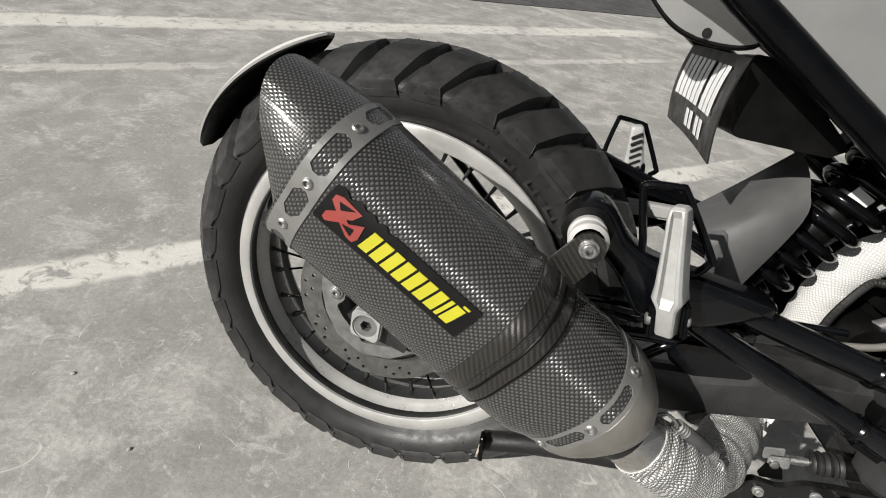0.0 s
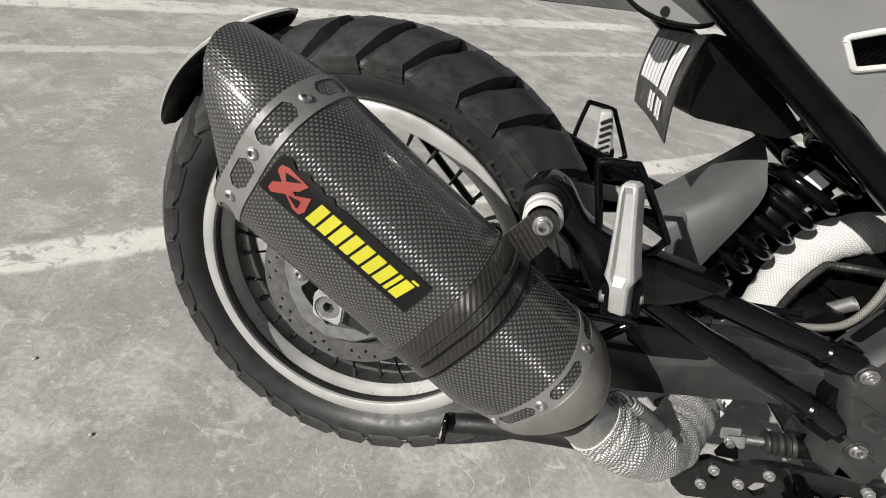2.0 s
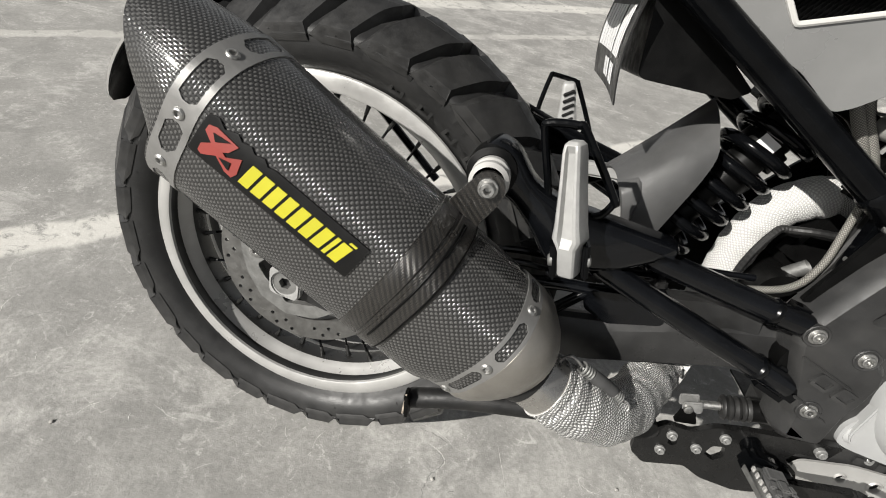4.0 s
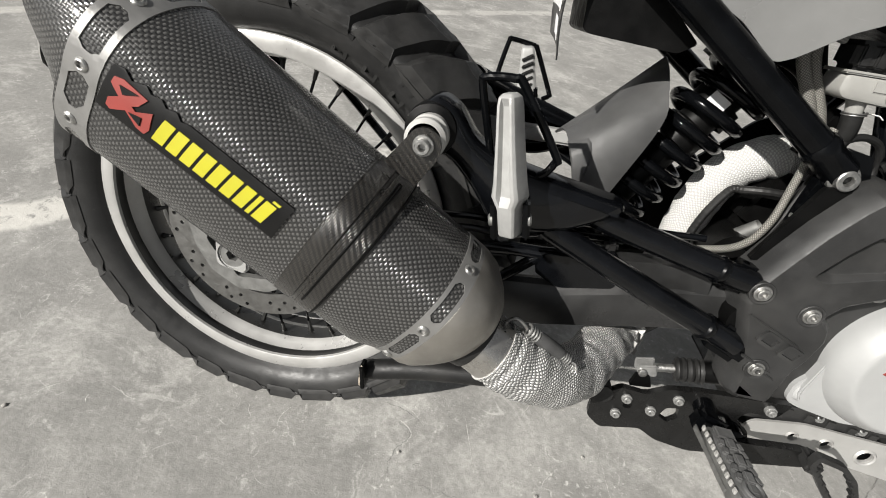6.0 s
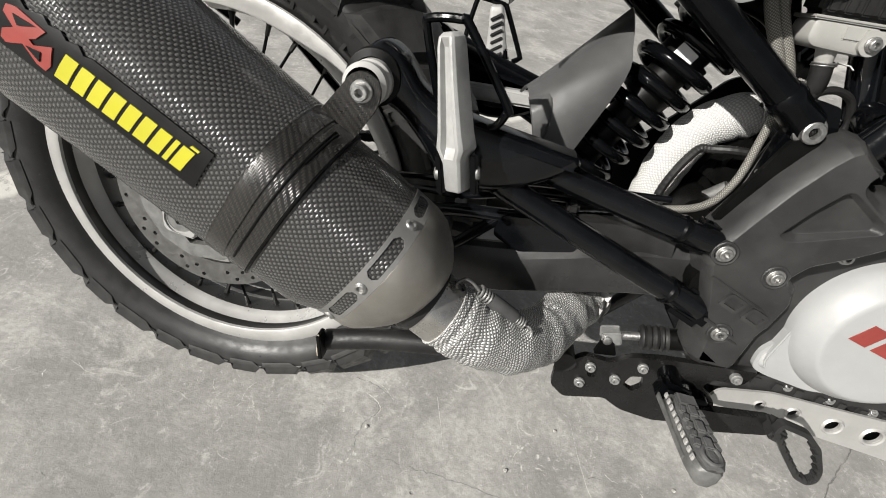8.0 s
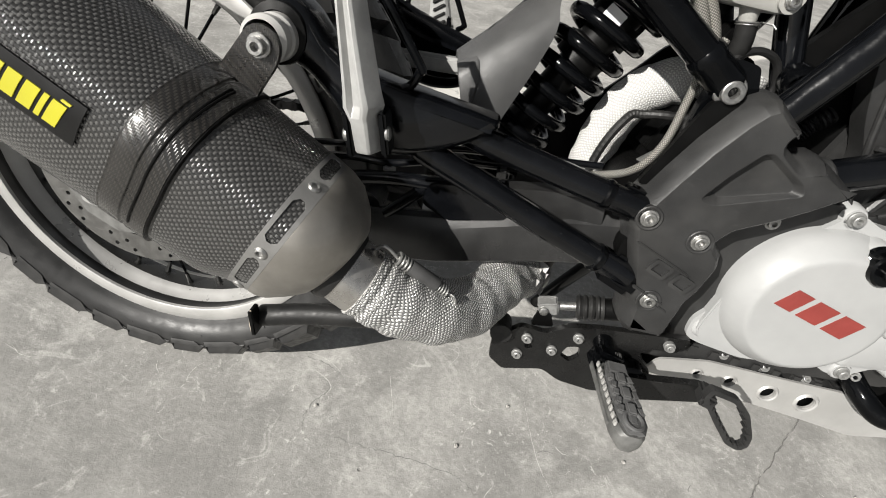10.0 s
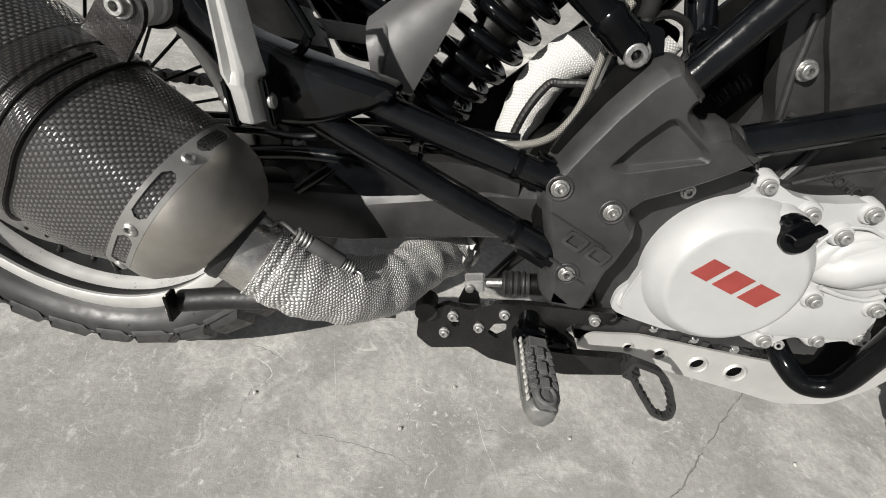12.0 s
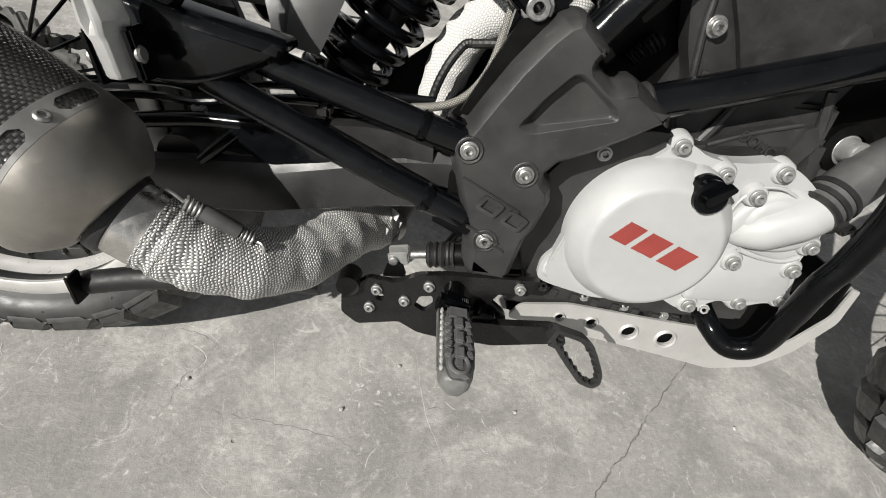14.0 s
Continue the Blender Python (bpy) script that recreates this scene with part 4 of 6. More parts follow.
def slotted_band(s0, s1, k0, k1, starts):
    """A steel band with long windows with cut corners through it."""
    bm = bmesh.new()
    n = 300
    gap, opened = [0.1] * n, set()
    for a, b in starts:
        a, b = 2 * a, 2 * b
        for q in range(b - a + 1):
            gap[(a + q) % n] = min(0.30, 0.10 + 0.05 * min(q, b - a - q))
        opened.update((a + q) % n for q in range(b - a))
    outer, inner_v = {}, {}
    for i in range(n):
        ring_w, ring_v = ring_at(i / n)
        for j, q in enumerate((0.0, 0.5 - gap[i], 0.5 + gap[i], 1.0)):
            k = k0 + (k1 - k0) * q
            for store, kk in ((outer, k + 0.013), (inner_v, k)):
                at = s0 + (s1 - s0) * q
                dw, dv = tuck(at, ring_w * kk, ring_v * kk)
                store[i, j] = bm.verts.new(on_can(at, W0 + dw, V0 + dv))
    for i in range(n):
        k = (i + 1) % n
        for j in range(3):
            if j != 1 or i not in opened:
                bm.faces.new((outer[i, j], outer[k, j], outer[k, j + 1], outer[i, j + 1]))
        for j in (0, 3) + ((1, 2) if i in opened else ()):
            bm.faces.new((outer[i, j], outer[k, j], inner_v[k, j], inner_v[i, j]))
        if (i in opened) != ((i - 1) % n in opened):
            bm.faces.new((outer[i, 1], outer[i, 2], inner_v[i, 2], inner_v[i, 1]))
    bmesh.ops.delete(bm, geom=[v for v in bm.verts if not v.link_faces], context="VERTS")
    return bm


def round_at(w, v):
    """How far round the section, 0 to 150, a place lies."""
    def miss(k):
        dw, dv = ring_at(k / 1500)
        return math.hypot(dw + W0 - w, dv + V0 - v)
    return min(range(1500), key=miss) / 10


def windows(marks):
    """The openings between the rivets, and four more round the back."""
    stops = list(marks)
    if stops[0] > stops[-1]:
        stops.reverse()
    if (stops[-1] - stops[0]) > 75:
        stops = sorted(m + 150 if m < 75 else m for m in stops)
    stops += [stops[-1] + (stops[0] + 150 - stops[-1]) * k / 4 for k in range(1, 5)]
    return [(round(p + 0.19 * (q - p)), round(q - 0.17 * (q - p))) for p, q in zip(stops, stops[1:])]


REAR_RIVETS = [round_at(w, v) for w, v in ((0.251, 0.5200), (0.2775, 0.4719), (0.271, 0.4240))]
FRONT_RIVETS = [round_at(w, v) for w, v in ((0.2427, 0.5234), (0.2775, 0.4725), (0.258, 0.4070))]
part("rear_band", slotted_band(-0.2815, -0.2560, 0.99, 0.99, windows(REAR_RIVETS)), "band", muffler, "slotted steel band")
part("front_band", slotted_band(0.0145, 0.0315, 0.948, 0.939, windows(FRONT_RIVETS)), "band", muffler, "slotted steel band")
part("cone", can([(0.0305, 0.935, None), (0.0318, 0.951, None), (0.0380, 0.949, None), (0.0490, 0.90, None), (0.0610, 0.80, (0.036, 0.15)), (0.0684, 0.70, (0.036, 0.35)), (0.0710, 0.64, (0.036, 0.5)), (0.0718, 0.6, (0.035, 0.75)), (0.0718, 0.5, (0.031, 1.0))], slant=lambda s, dw, dv: s + 0.012 * min(1, max(0, (s - 0.04) / 0.03)) * (dv / 0.07)), "ti", muffler, "brushed titanium inlet cone")
rivet_mesh = None
for s, k, places in ((-0.269, 1.003, REAR_RIVETS), (0.0231, 0.957, FRONT_RIVETS)):
    for u in places:
        dw, dv = (k * q for q in ring_at(u / 150))
        dw, dv = tuck(s, dw, dv)
        (aw, av), (bw, bv) = ring_at(u / 150 - 0.01), ring_at(u / 150 + 0.01)
        out = Vector((0, -(bv - av), 0)) - V * (bw - aw)
        out = out if out.dot(dv * V + Vector((0, -dw, 0))) > 0 else -out
        at = facing(on_can(s, W0 + dw, V0 + dv), out.normalized())
        if rivet_mesh is None:
            rivet_mesh = part("rivet", lathe([(-0.003, 0.0050), (0.0004, 0.0050), (0.0015, 0.0041), (0.0019, 0.0031), (0.0016, 0.0024), (-0.0030, 0.0019), (-0.0032, 0)], 20), "steel", muffler, "hollow steel rivet", 0.5, at)
        else:
            again(rivet_mesh, at, muffler)
# slot in the collar
arc = [RING[k % len(RING)] for k in range(-5, 22)]
slot = [on_can(-0.0622, W0 + dw * 0.998, V0 + dv * 0.998) for dw, dv in arc] + [on_can(-0.0595 - 0.0002 * k, W0 + dw * 0.998, V0 + dv * 0.998) for k, (dw, dv) in enumerate(arc[:-9:-1])]
part("clamp_slot", tube(slot, 0.0011, 8, 2), "satin", muffler, "dark slot with a rounded end")
part("groove", can([(-0.0505, 0.966, None), (-0.0500, 0.9975, None), (-0.0490, 0.9975, None), (-0.0480, 0.966, None)]), "satin", muffler, "dark seam before the front shell")

# sticker with plain coloured shapes
def on_face(along, up, lift):
    """A place on the outer face of the can: metres along the axis and up from the lower edge of the sticker."""
    v = 0.4535 + up
    w = None
    for i in range(len(RING)):
        (aw, av), (bw, bv) = RING[i], RING[(i + 1) % len(RING)]
        lo, hi = sorted((av + V0, bv + V0))
        if lo <= v <= hi and aw > 0 and hi > lo:
            f = (v - V0 - av) / (bv - av)
            w = W0 + (aw + (bw - aw) * f) * 0.99
    return on_can(-0.254 + along, w + lift, v)


def patch(shape, lift, name, material, label="", fine=5):
    """A thin flat shape laid on the can's outer face; shape is an outline in metres."""
    bm = bmesh.new()
    vs = [bm.verts.new((a, b, 0)) for a, b in shape]
    bm.faces.new(vs)
    bmesh.ops.triangulate(bm, faces=bm.faces)
    bmesh.ops.subdivide_edges(bm, edges=bm.edges, cuts=fine, use_grid_fill=True)
    made = bmesh.ops.extrude_face_region(bm, geom=list(bm.faces))["geom"]
    top = {v for v in made if isinstance(v, bmesh.types.BMVert)}
    for v in bm.verts:
        v.co = on_face(v.co.x, v.co.y, lift + (0.0004 if v in top else -0.0004))
    return part(name, bm, material, muffler, label)


H = 0.034
torn = [(0, 0.001), (0.001, 0), (0.146, 0), (0.147, H), (0.06, H), (0.055, H - 0.002), (0.05, H + 0.0015), (0.043, H - 0.001), (0.038, H + 0.002), (0.031, H), (0.026, H + 0.003), (0.017, H - 0.001), (0.01, H + 0.003), (0.003, H + 0.001)]
patch(torn, 0.0012, "sticker", "sticker", "black vinyl sticker with a torn upper edge", 9)
LOGO = [(0.0068, 0.0044), (0.0071, 0.0115), (0.0136, 0.018), (0.0061, 0.0241), (0.0065, 0.0296), (0.0125, 0.0322), (0.0313, 0.0306), (0.0274, 0.0215), (0.0237, 0.0179), (0.027, 0.016), (0.0376, 0.0242), (0.0392, 0.0095), (0.0365, 0.0034), (0.0303, 0.004), (0.0204, 0.0111), (0.0142, 0.0057), (0.0101, 0.0026)]
patch([(a + 0.0005, 0.0015 + b * 0.92) for a, b in LOGO], 0.0021, "mark", "red", "plain red angular shape", fine=3)
for notch in ([(0.0125, 0.0265), (0.0165, 0.0215), (0.0255, 0.0285)], [(0.0235, 0.0125), (0.0330, 0.0085), (0.0325, 0.0155)]):
    patch(notch, 0.0029, "notch", "sticker", fine=2)
for i in range(9):
    x = 0.0425 + i * 0.0110 - (0.0055 if i > 7 else 0)
    wide = 0.0086 if i != 7 else 0.0034
    patch([(x, 0.0060), (x + wide, 0.0060), (x + wide + 0.0038, 0.0262), (x + 0.0038, 0.0262)], 0.0019, "mark", "yellow", fine=3)
patch([(0.1325, 0.0278), (0.1385, 0.0278), (0.1392, 0.0298), (0.1332, 0.0298)], 0.0019, "mark", "yellow", fine=2)

# silencer hanger
hang = part("hanger", slab([(0.172, 0.500), (0.200, 0.482), (0.2175, 0.514), (0.2195, 0.526), (0.2145, 0.536), (0.2045, 0.5395), (0.195, 0.536), (0.1885, 0.5255)], -0.200, -0.195, round_by=0.006, bevel=0.0008), "twill", bike, "carbon hanger plate with a pale rubber mount")
me = hang.data
uv = me.uv_layers.new(name="weave") if not me.uv_layers else me.uv_layers[0]
for loop in me.loops:
    co = me.vertices[loop.vertex_index].co
    uv.data[loop.index].uv = (co.x, co.z)
bolt(hang, (0.2045, -0.1995, 0.5245), 0.0088, height=0.009)
part("grommet", lathe([(0, 0.0155), (0.002, 0.0175), (0.010, 0.0175), (0.012, 0.0158), (0.018, 0.0158), (0.020, 0.0175), (0.026, 0.0175), (0.030, 0.014)], 32, Matrix.Translation((0.2035, -0.166, 0.527)) @ TO_Y), "pale", hang, "pale rubber mount ring")
part("grommet_seat", lathe([(0, 0.001), (0, 0.0225), (0.028, 0.0235), (0.034, 0.0225), (0.036, 0.0165)], 32, Matrix.Translation((0.203, -0.134, 0.529)) @ TO_Y), "satin", hang)

# link pipe in silver wrap, spring and clamp
def pipe_r(t):
    return 0.0308 - 0.0038 * min(1.0, max(0.0, (t - 0.45) / 0.3)) + 0.0008 * math.sin(t * 47) + 0.0006 * math.sin(t * 91 + 1)


LINK = [(0.3065, -0.2143, 0.3588), (0.318, -0.2135, 0.3530), (0.338, -0.210, 0.3435), (0.3728, -0.191, 0.3285), (0.4080, -0.155, 0.3180), (0.4385, -0.105, 0.3195), (0.4652, -0.060, 0.3120), (0.4752, -0.044, 0.3115)]
link_pipe = part("link_pipe", tube(LINK, pipe_r, 48, 22, lap=(0.024, 0.00055)), "wrap", bike, "exhaust link pipe bound in silver woven heat wrap")
part("collar", tube([(0.262, -0.2145, 0.3825), (0.313, -0.2142, 0.3555)], 0.0305, 40, 1), "bare", link_pipe, "bare bright metal pipe collar")
part("seal", lathe([(-0.006, 0.0300), (-0.006, 0.0328), (-0.001, 0.0336), (0.004, 0.0324), (0.005, 0.0300)], 36, facing((0.2855, -0.2145, 0.3700), (0.883, 0, -0.469))), "hose", link_pipe, "dark frayed packing round the pipe")
a0, a1 = Vector((0.33, -0.2105, 0.388)), Vector((0.378, -0.2015, 0.360))
along = a1 - a0
s1 = along.cross(Vector((0.2, -0.9, 0.1))).normalized()
s2 = along.cross(s1).normalized()


def coil_line(t0, t1, turns, r):
    """Points of a coil round the line from a0 to a1."""
    return [a0.lerp(a1, t0 + (t1 - t0) * k / (turns * 10)) + r * (math.cos(k * math.pi / 5) * s1 + math.sin(k * math.pi / 5) * s2) for k in range(turns * 10 + 1)]


part("spring", tube(coil_line(0.0, 0.3, 5, 0.0052), 0.0014, 7, 1), "cast", link_pipe, "steel exhaust spring with a grey sleeve")
part("spring_coil", tube(coil_line(0.74, 1.0, 5, 0.0048), 0.0013, 7, 1), "cast", link_pipe)
part("spring_sleeve", tube([a0.lerp(a1, 0.26), a0.lerp(a1, 0.5) + Vector((0, -0.001, 0.001)), a0.lerp(a1, 0.78)], 0.0068, 18, 4), "grey_hose", link_pipe, "grey rubber sleeve")
part("spring_end", tube([(0.310, -0.207, 0.386), (0.3165, -0.2105, 0.3953), (0.323, -0.2120, 0.3950), (0.331, -0.211, 0.388)], 0.0015, 8), "steel", link_pipe)
part("spring_end", tube([a1, a1 + Vector((0.008, -0.002, -0.002)), a1 + Vector((0.010, -0.004, -0.008)), a1 + Vector((0.004, -0.005, -0.012)), a1 + Vector((-0.004, -0.004, -0.009))], 0.0015, 8), "steel", link_pipe)
part("clamp", lathe([(-0.006, 0.0262), (-0.006, 0.0285), (0.006, 0.0285), (0.006, 0.0262)], 28, facing((0.474, -0.047, 0.3115), (0.55, 0.83, 0.0))), "steel", link_pipe, "steel hose clamp")
for sgn in (-1, 1):
    part("clamp_ear", block((0.004, 0.016, 0.010), 0.001, pose(0.484 + sgn * 0.004, -0.055, 0.312, 20, 20, 0)), "steel", link_pipe)
for i, (cx, cz) in enumerate(((0.312, 0.389), (0.318, 0.384), (0.302, 0.340))):
    for k in range(5):
        p = Vector((cx + 0.004 * k, -0.205 - 0.002 * k, cz - 0.002 * k))
        part("frayed_thread", tube([p, p + Vector((-0.004, -0.003, 0.004 - 0.001 * k)), p + Vector((-0.009 + 0.002 * k, -0.004, 0.003))], 0.0005, 4, 3), "grey_wrap", link_pipe)

rng = random.Random(12)
for k in range(6):
    a = 2 * math.pi * k / 6
    p = Vector((0.474, -0.056, 0.3150)) + Vector((0.008 * math.cos(a), 0.006 * math.cos(a), 0.016 * math.sin(a)))
    tip = p + Vector((rng.uniform(0.008, 0.016), rng.uniform(-0.030, -0.012), rng.uniform(0.0, 0.009)))
    mid = p.lerp(tip, 0.5) + Vector((0, rng.uniform(-0.004, 0.0), rng.uniform(-0.002, 0.004)))
    part("loose_strip", sheet([[q + Vector((0.001 * e, 0.001 * e, 0.0042 * e)) for e in (-1, 1)] for q in (p, mid, tip)], 0.0008), "white_wrap" if k == 1 else "grey_wrap", link_pipe, "pale frayed wrap end" if k == 0 else "")

# ---- frame tubes ----
def frame_tube(pts, r, label="", steps=6, material="strut"):
    return part("frame_tube", tube(pts, r, 20, steps), material, bike, label or "gloss black frame tube")


main = frame_tube([(0.13, -0.112, 0.812), (0.308, -0.115, 0.710), (0.414, -0.115, 0.651), (0.540, -0.117, 0.580)], 0.0138, material="black")
part("lug", lathe([(0, 0.0140), (0.003, 0.0158), (0.009, 0.0158), (0.012, 0.0146), (0.036, 0.0150), (0.042, 0.011), (0.043, 0)], 24, facing((0.526, -0.117, 0.588), (0.03, 0, -0.018))), "black", main)
bolt(main, (0.558, -0.122, 0.566), 0.0128, height=0.011)
part("spacer", lathe([(-0.012, 0.014), (0.0, 0.014), (0.002, 0.012), (0.002, 0)], 20, facing((0.558, -0.120, 0.566), (0, -1, 0))), "black", main)
frame_tube([(0.13, 0.112, 0.812), (0.308, 0.115, 0.710), (0.535, 0.117, 0.583)], 0.0138)
strut_b = frame_tube([(0.345, -0.142, 0.492), (0.378, -0.142, 0.482), (0.50, -0.142, 0.462), (0.53, -0.140, 0.457)], 0.0122, steps=3)
part("weld_collar", lathe([(0, 0.0122), (0.002, 0.0138), (0.006, 0.0134), (0.008, 0.0122)], 24, facing((0.490, -0.142, 0.4636), (0.122, 0, -0.02))), "black", strut_b)
strut_a = frame_tube([(0.325, -0.150, 0.465), (0.347, -0.149, 0.456), (0.514, -0.143, 0.399), (0.545, -0.141, 0.388)], 0.0122, steps=3)
part("weld_collar", lathe([(0, 0.0122), (0.002, 0.0142), (0.007, 0.0136), (0.009, 0.0122)], 24, facing((0.505, -0.1433, 0.402), (0.167, 0.006, -0.057))), "black", strut_a)
part("node", block((0.05, 0.03, 0.034), 0.009, pose(0.540, -0.136, 0.388, 0, 20, 0), segments=3), "black", strut_a)
part("node", block((0.04, 0.03, 0.03), 0.009, pose(0.520, -0.133, 0.458, 0, 10, 0), segments=3), "black", strut_b)
frame_tube([(0.33, 0.15, 0.48), (0.515, 0.15, 0.41)], 0.0125, steps=2)
frame_tube([(0.645, -0.115, 0.504), (0.687, -0.113, 0.522), (0.851, -0.11, 0.594), (1.05, -0.10, 0.682)], 0.0152, steps=3)
up_tube = frame_tube([(0.585, -0.113, 0.512), (0.616, -0.112, 0.563), (0.660, -0.11, 0.640), (0.78, -0.1, 0.85)], 0.0142, steps=3)
frame_tube([(0.640, -0.062, 0.565), (0.633, -0.055, 0.58), (0.609, -0.05, 0.636), (0.57, -0.045, 0.73)], 0.0132, steps=3)
frame_tube([(0.707, 0.06, 0.60), (0.707, 0.055, 0.627), (0.715, 0.05, 0.68), (0.74, 0.04, 0.76)], 0.013, steps=3)
frame_tube([(0.60, 0.113, 0.512), (0.660, 0.11, 0.640), (0.78, 0.1, 0.85)], 0.0142, steps=3)
part("weld", lathe([(-0.014, 0.013), (-0.008, 0.016), (0.008, 0.0155), (0.014, 0.013)], 20, facing((0.628, -0.085, 0.582), (0.1, 0.9, 0.2))), "black", up_tube)
part("gusset", slab([(0.612, 0.575), (0.655, 0.632), (0.648, 0.60), (0.640, 0.572)], -0.1, -0.094, round_by=0.004), "black", up_tube)

part("frame_bracket", slab([(0.541, 0.505), (0.543, 0.545), (0.545, 0.575), (0.556, 0.590), (0.575, 0.588), (0.585, 0.565), (0.57, 0.52)], -0.1185, -0.108, round_by=0.004), "black", bike, "black frame bracket")
bolt(bike, (0.5445, -0.1185, 0.522), 0.0035, height=0.003)

# dark shapes deep inside the frame
for label, size, at in (("black battery box", (0.19, 0.12, 0.1), pose(0.43, 0.01, 0.73, 0, 25, 0)), ("black airbox", (0.16, 0.15, 0.16), pose(0.60, 0.02, 0.76, 0, 10, 0)), ("black starter housing", (0.10, 0.10, 0.09), pose(0.60, 0.03, 0.50, 0, 20, 0))):
    part("inner_box", block(size, 0.012, at), "satin", bike, label)

part("inner_guard", slab([(0.42, 0.40), (0.45, 0.455), (0.485, 0.49), (0.515, 0.525), (0.538, 0.553), (0.558, 0.580), (0.60, 0.60), (0.66, 0.585), (0.66, 0.40)], 0.062, 0.068, round_by=0.01), "satin", bike, "black inner plate behind the shock")
part("inner_loom", tube([(0.53, 0.03, 0.70), (0.56, 0.035, 0.65), (0.585, 0.03, 0.60), (0.60, 0.02, 0.55)], 0.02, 12), "satin", bike, "black wiring loom")
part("air_duct", block((0.10, 0.07, 0.11), 0.02, pose(0.515, 0.05, 0.675, 0, 25, 0)), "satin", bike, "black air duct")

# pillion peg casting, peg, and wire loops on both sides
for sgn in (-1, 1):
    outline = [(0.188, 0.515), (0.187, 0.545), (0.203, 0.56), (0.222, 0.553), (0.245, 0.527), (0.268, 0.517), (0.300, 0.5125), (0.384, 0.5045), (0.387, 0.499), (0.370, 0.483), (0.342, 0.466), (0.322, 0.457), (0.297, 0.453), (0.272, 0.456), (0.25, 0.483), (0.225, 0.505)]
    bracket = part("pillion_bracket", pillow(outline, [(sgn * 0.128, 0.004), (sgn * 0.132, 0), (sgn * 0.152, 0), (sgn * 0.158, 0.0015), (sgn * 0.163, 0.005), (sgn * 0.166, 0.010)], 0.010), "strut", bike, "gloss black pillion footrest bracket")
    if sgn > 0:
        part("far_strut", tube([(0.20, 0.165, 0.545), (0.27, 0.17, 0.525), (0.36, 0.165, 0.505), (0.44, 0.15, 0.49)], 0.012, 12), "black", bracket)
        loop = [(0.240, 0.175, 0.535), (0.238, 0.185, 0.55), (0.2425, 0.19, 0.592), (0.247, 0.192, 0.596), (0.280, 0.196, 0.594), (0.285, 0.196, 0.591), (0.3185, 0.185, 0.538), (0.3195, 0.183, 0.532), (0.312, 0.178, 0.527)]
    else:
        loop = [(0.259, -0.153, 0.515), (0.252, -0.156, 0.535), (0.238, -0.158, 0.572), (0.2385, -0.16, 0.581), (0.262, -0.165, 0.5858), (0.2705, -0.165, 0.582), (0.312, -0.16, 0.533), (0.3135, -0.158, 0.526), (0.309, -0.156, 0.515), (0.303, -0.155, 0.510)]
    part("wire_loop", tube(loop, 0.0036, 10, 5), "black", bracket, "black bent wire heel guard")
    # folded peg: a channel with raised edges
    base, top = Vector((0.2915, sgn * 0.197, 0.467)), Vector((0.2605, sgn * 0.194, 0.5785))
    if sgn > 0:
        base, top = Vector((0.292, 0.192, 0.508)), Vector((0.271, 0.188, 0.592))
    axis = (top - base).normalized()
    side = Vector((0.88, 0, 0.24)).normalized()
    side = (side - axis * side.dot(axis)).normalized()
    out = Vector((0, sgn, 0))
    out = (out - axis * out.dot(axis) - side * out.dot(side)).normalized()
    twist = radians(30 if sgn < 0 else 0)
    face_side, face_out = math.cos(twist) * side + math.sin(twist) * out, math.cos(twist) * out - math.sin(twist) * side
    bm = bmesh.new()
    rings = []
    span = (top - base).length
    thin = 0.80 if sgn < 0 else 1.0
    for t, wd, dp in ((0.0, 0.0078, 0.009), (0.02, 0.0090, 0.0105), (0.20, 0.0096, 0.0115), (0.235, 0.0105, 0.013), (0.30, 0.0148, 0.014), (0.4, 0.0140, 0.0135), (0.7, 0.0110, 0.0125), (0.92, 0.0096, 0.0115), (0.975, 0.0085, 0.010), (1.0, 0.0055, 0.006)):
        c = base + axis * span * t
        if t > 0.32:
            wd, dp = wd * thin, dp * thin
        elif sgn < 0:
            wd, dp = wd * 0.88, dp * 0.8
        deep = 0.0065 if 0.26 < t < 0.93 else 0.0
        ring = []
        for a, b in ((-1, -0.8), (-1, 0.75), (-0.8, 1), (-0.55, 1), (-0.42, 1 - deep * 80), (0.42, 1 - deep * 80), (0.55, 1), (0.8, 1), (1, 0.75), (1, -0.8), (0.7, -1), (-0.7, -1)):
            ring.append(bm.verts.new(c + face_side * wd * a + face_out * dp * b))
        rings.append(ring)
    grid_faces(bm, rings)
    bm.faces.new(rings[0])
    bm.faces.new(rings[-1])
    peg = part("pillion_peg", bm, "peg", bracket, "silver folded pillion footpeg", 0.9)
    soft = peg.modifiers.new("soft", "BEVEL")
    soft.width, soft.segments = 0.0024, 3
    if sgn > 0:
        for k in range(6):
            c = base + axis * span * (0.26 + 0.115 * k)
            part("tread_bar", block((0.018, 0.004, 0.004), 0.001, facing(c - out * 0.0135, -out, 0.3) @ pose(0, 0, 0, 0, 0, 20)), "hose", bracket)
    for q in (-1, 1):
        part("clevis", block((0.006, 0.024, 0.034), 0.002, Matrix.Translation(base + side * 0.0135 * q - out * 0.006 + axis * 0.014) @ Matrix.Rotation(radians(-15), 4, "Y")), "black", bracket)
        part("pin", lathe([(0, 0.0058), (0.002, 0.0058), (0.0035, 0.0045), (0.0035, 0)], 14, facing(base + side * 0.0145 * q + axis * 0.014, side * q)), "cast", bracket)

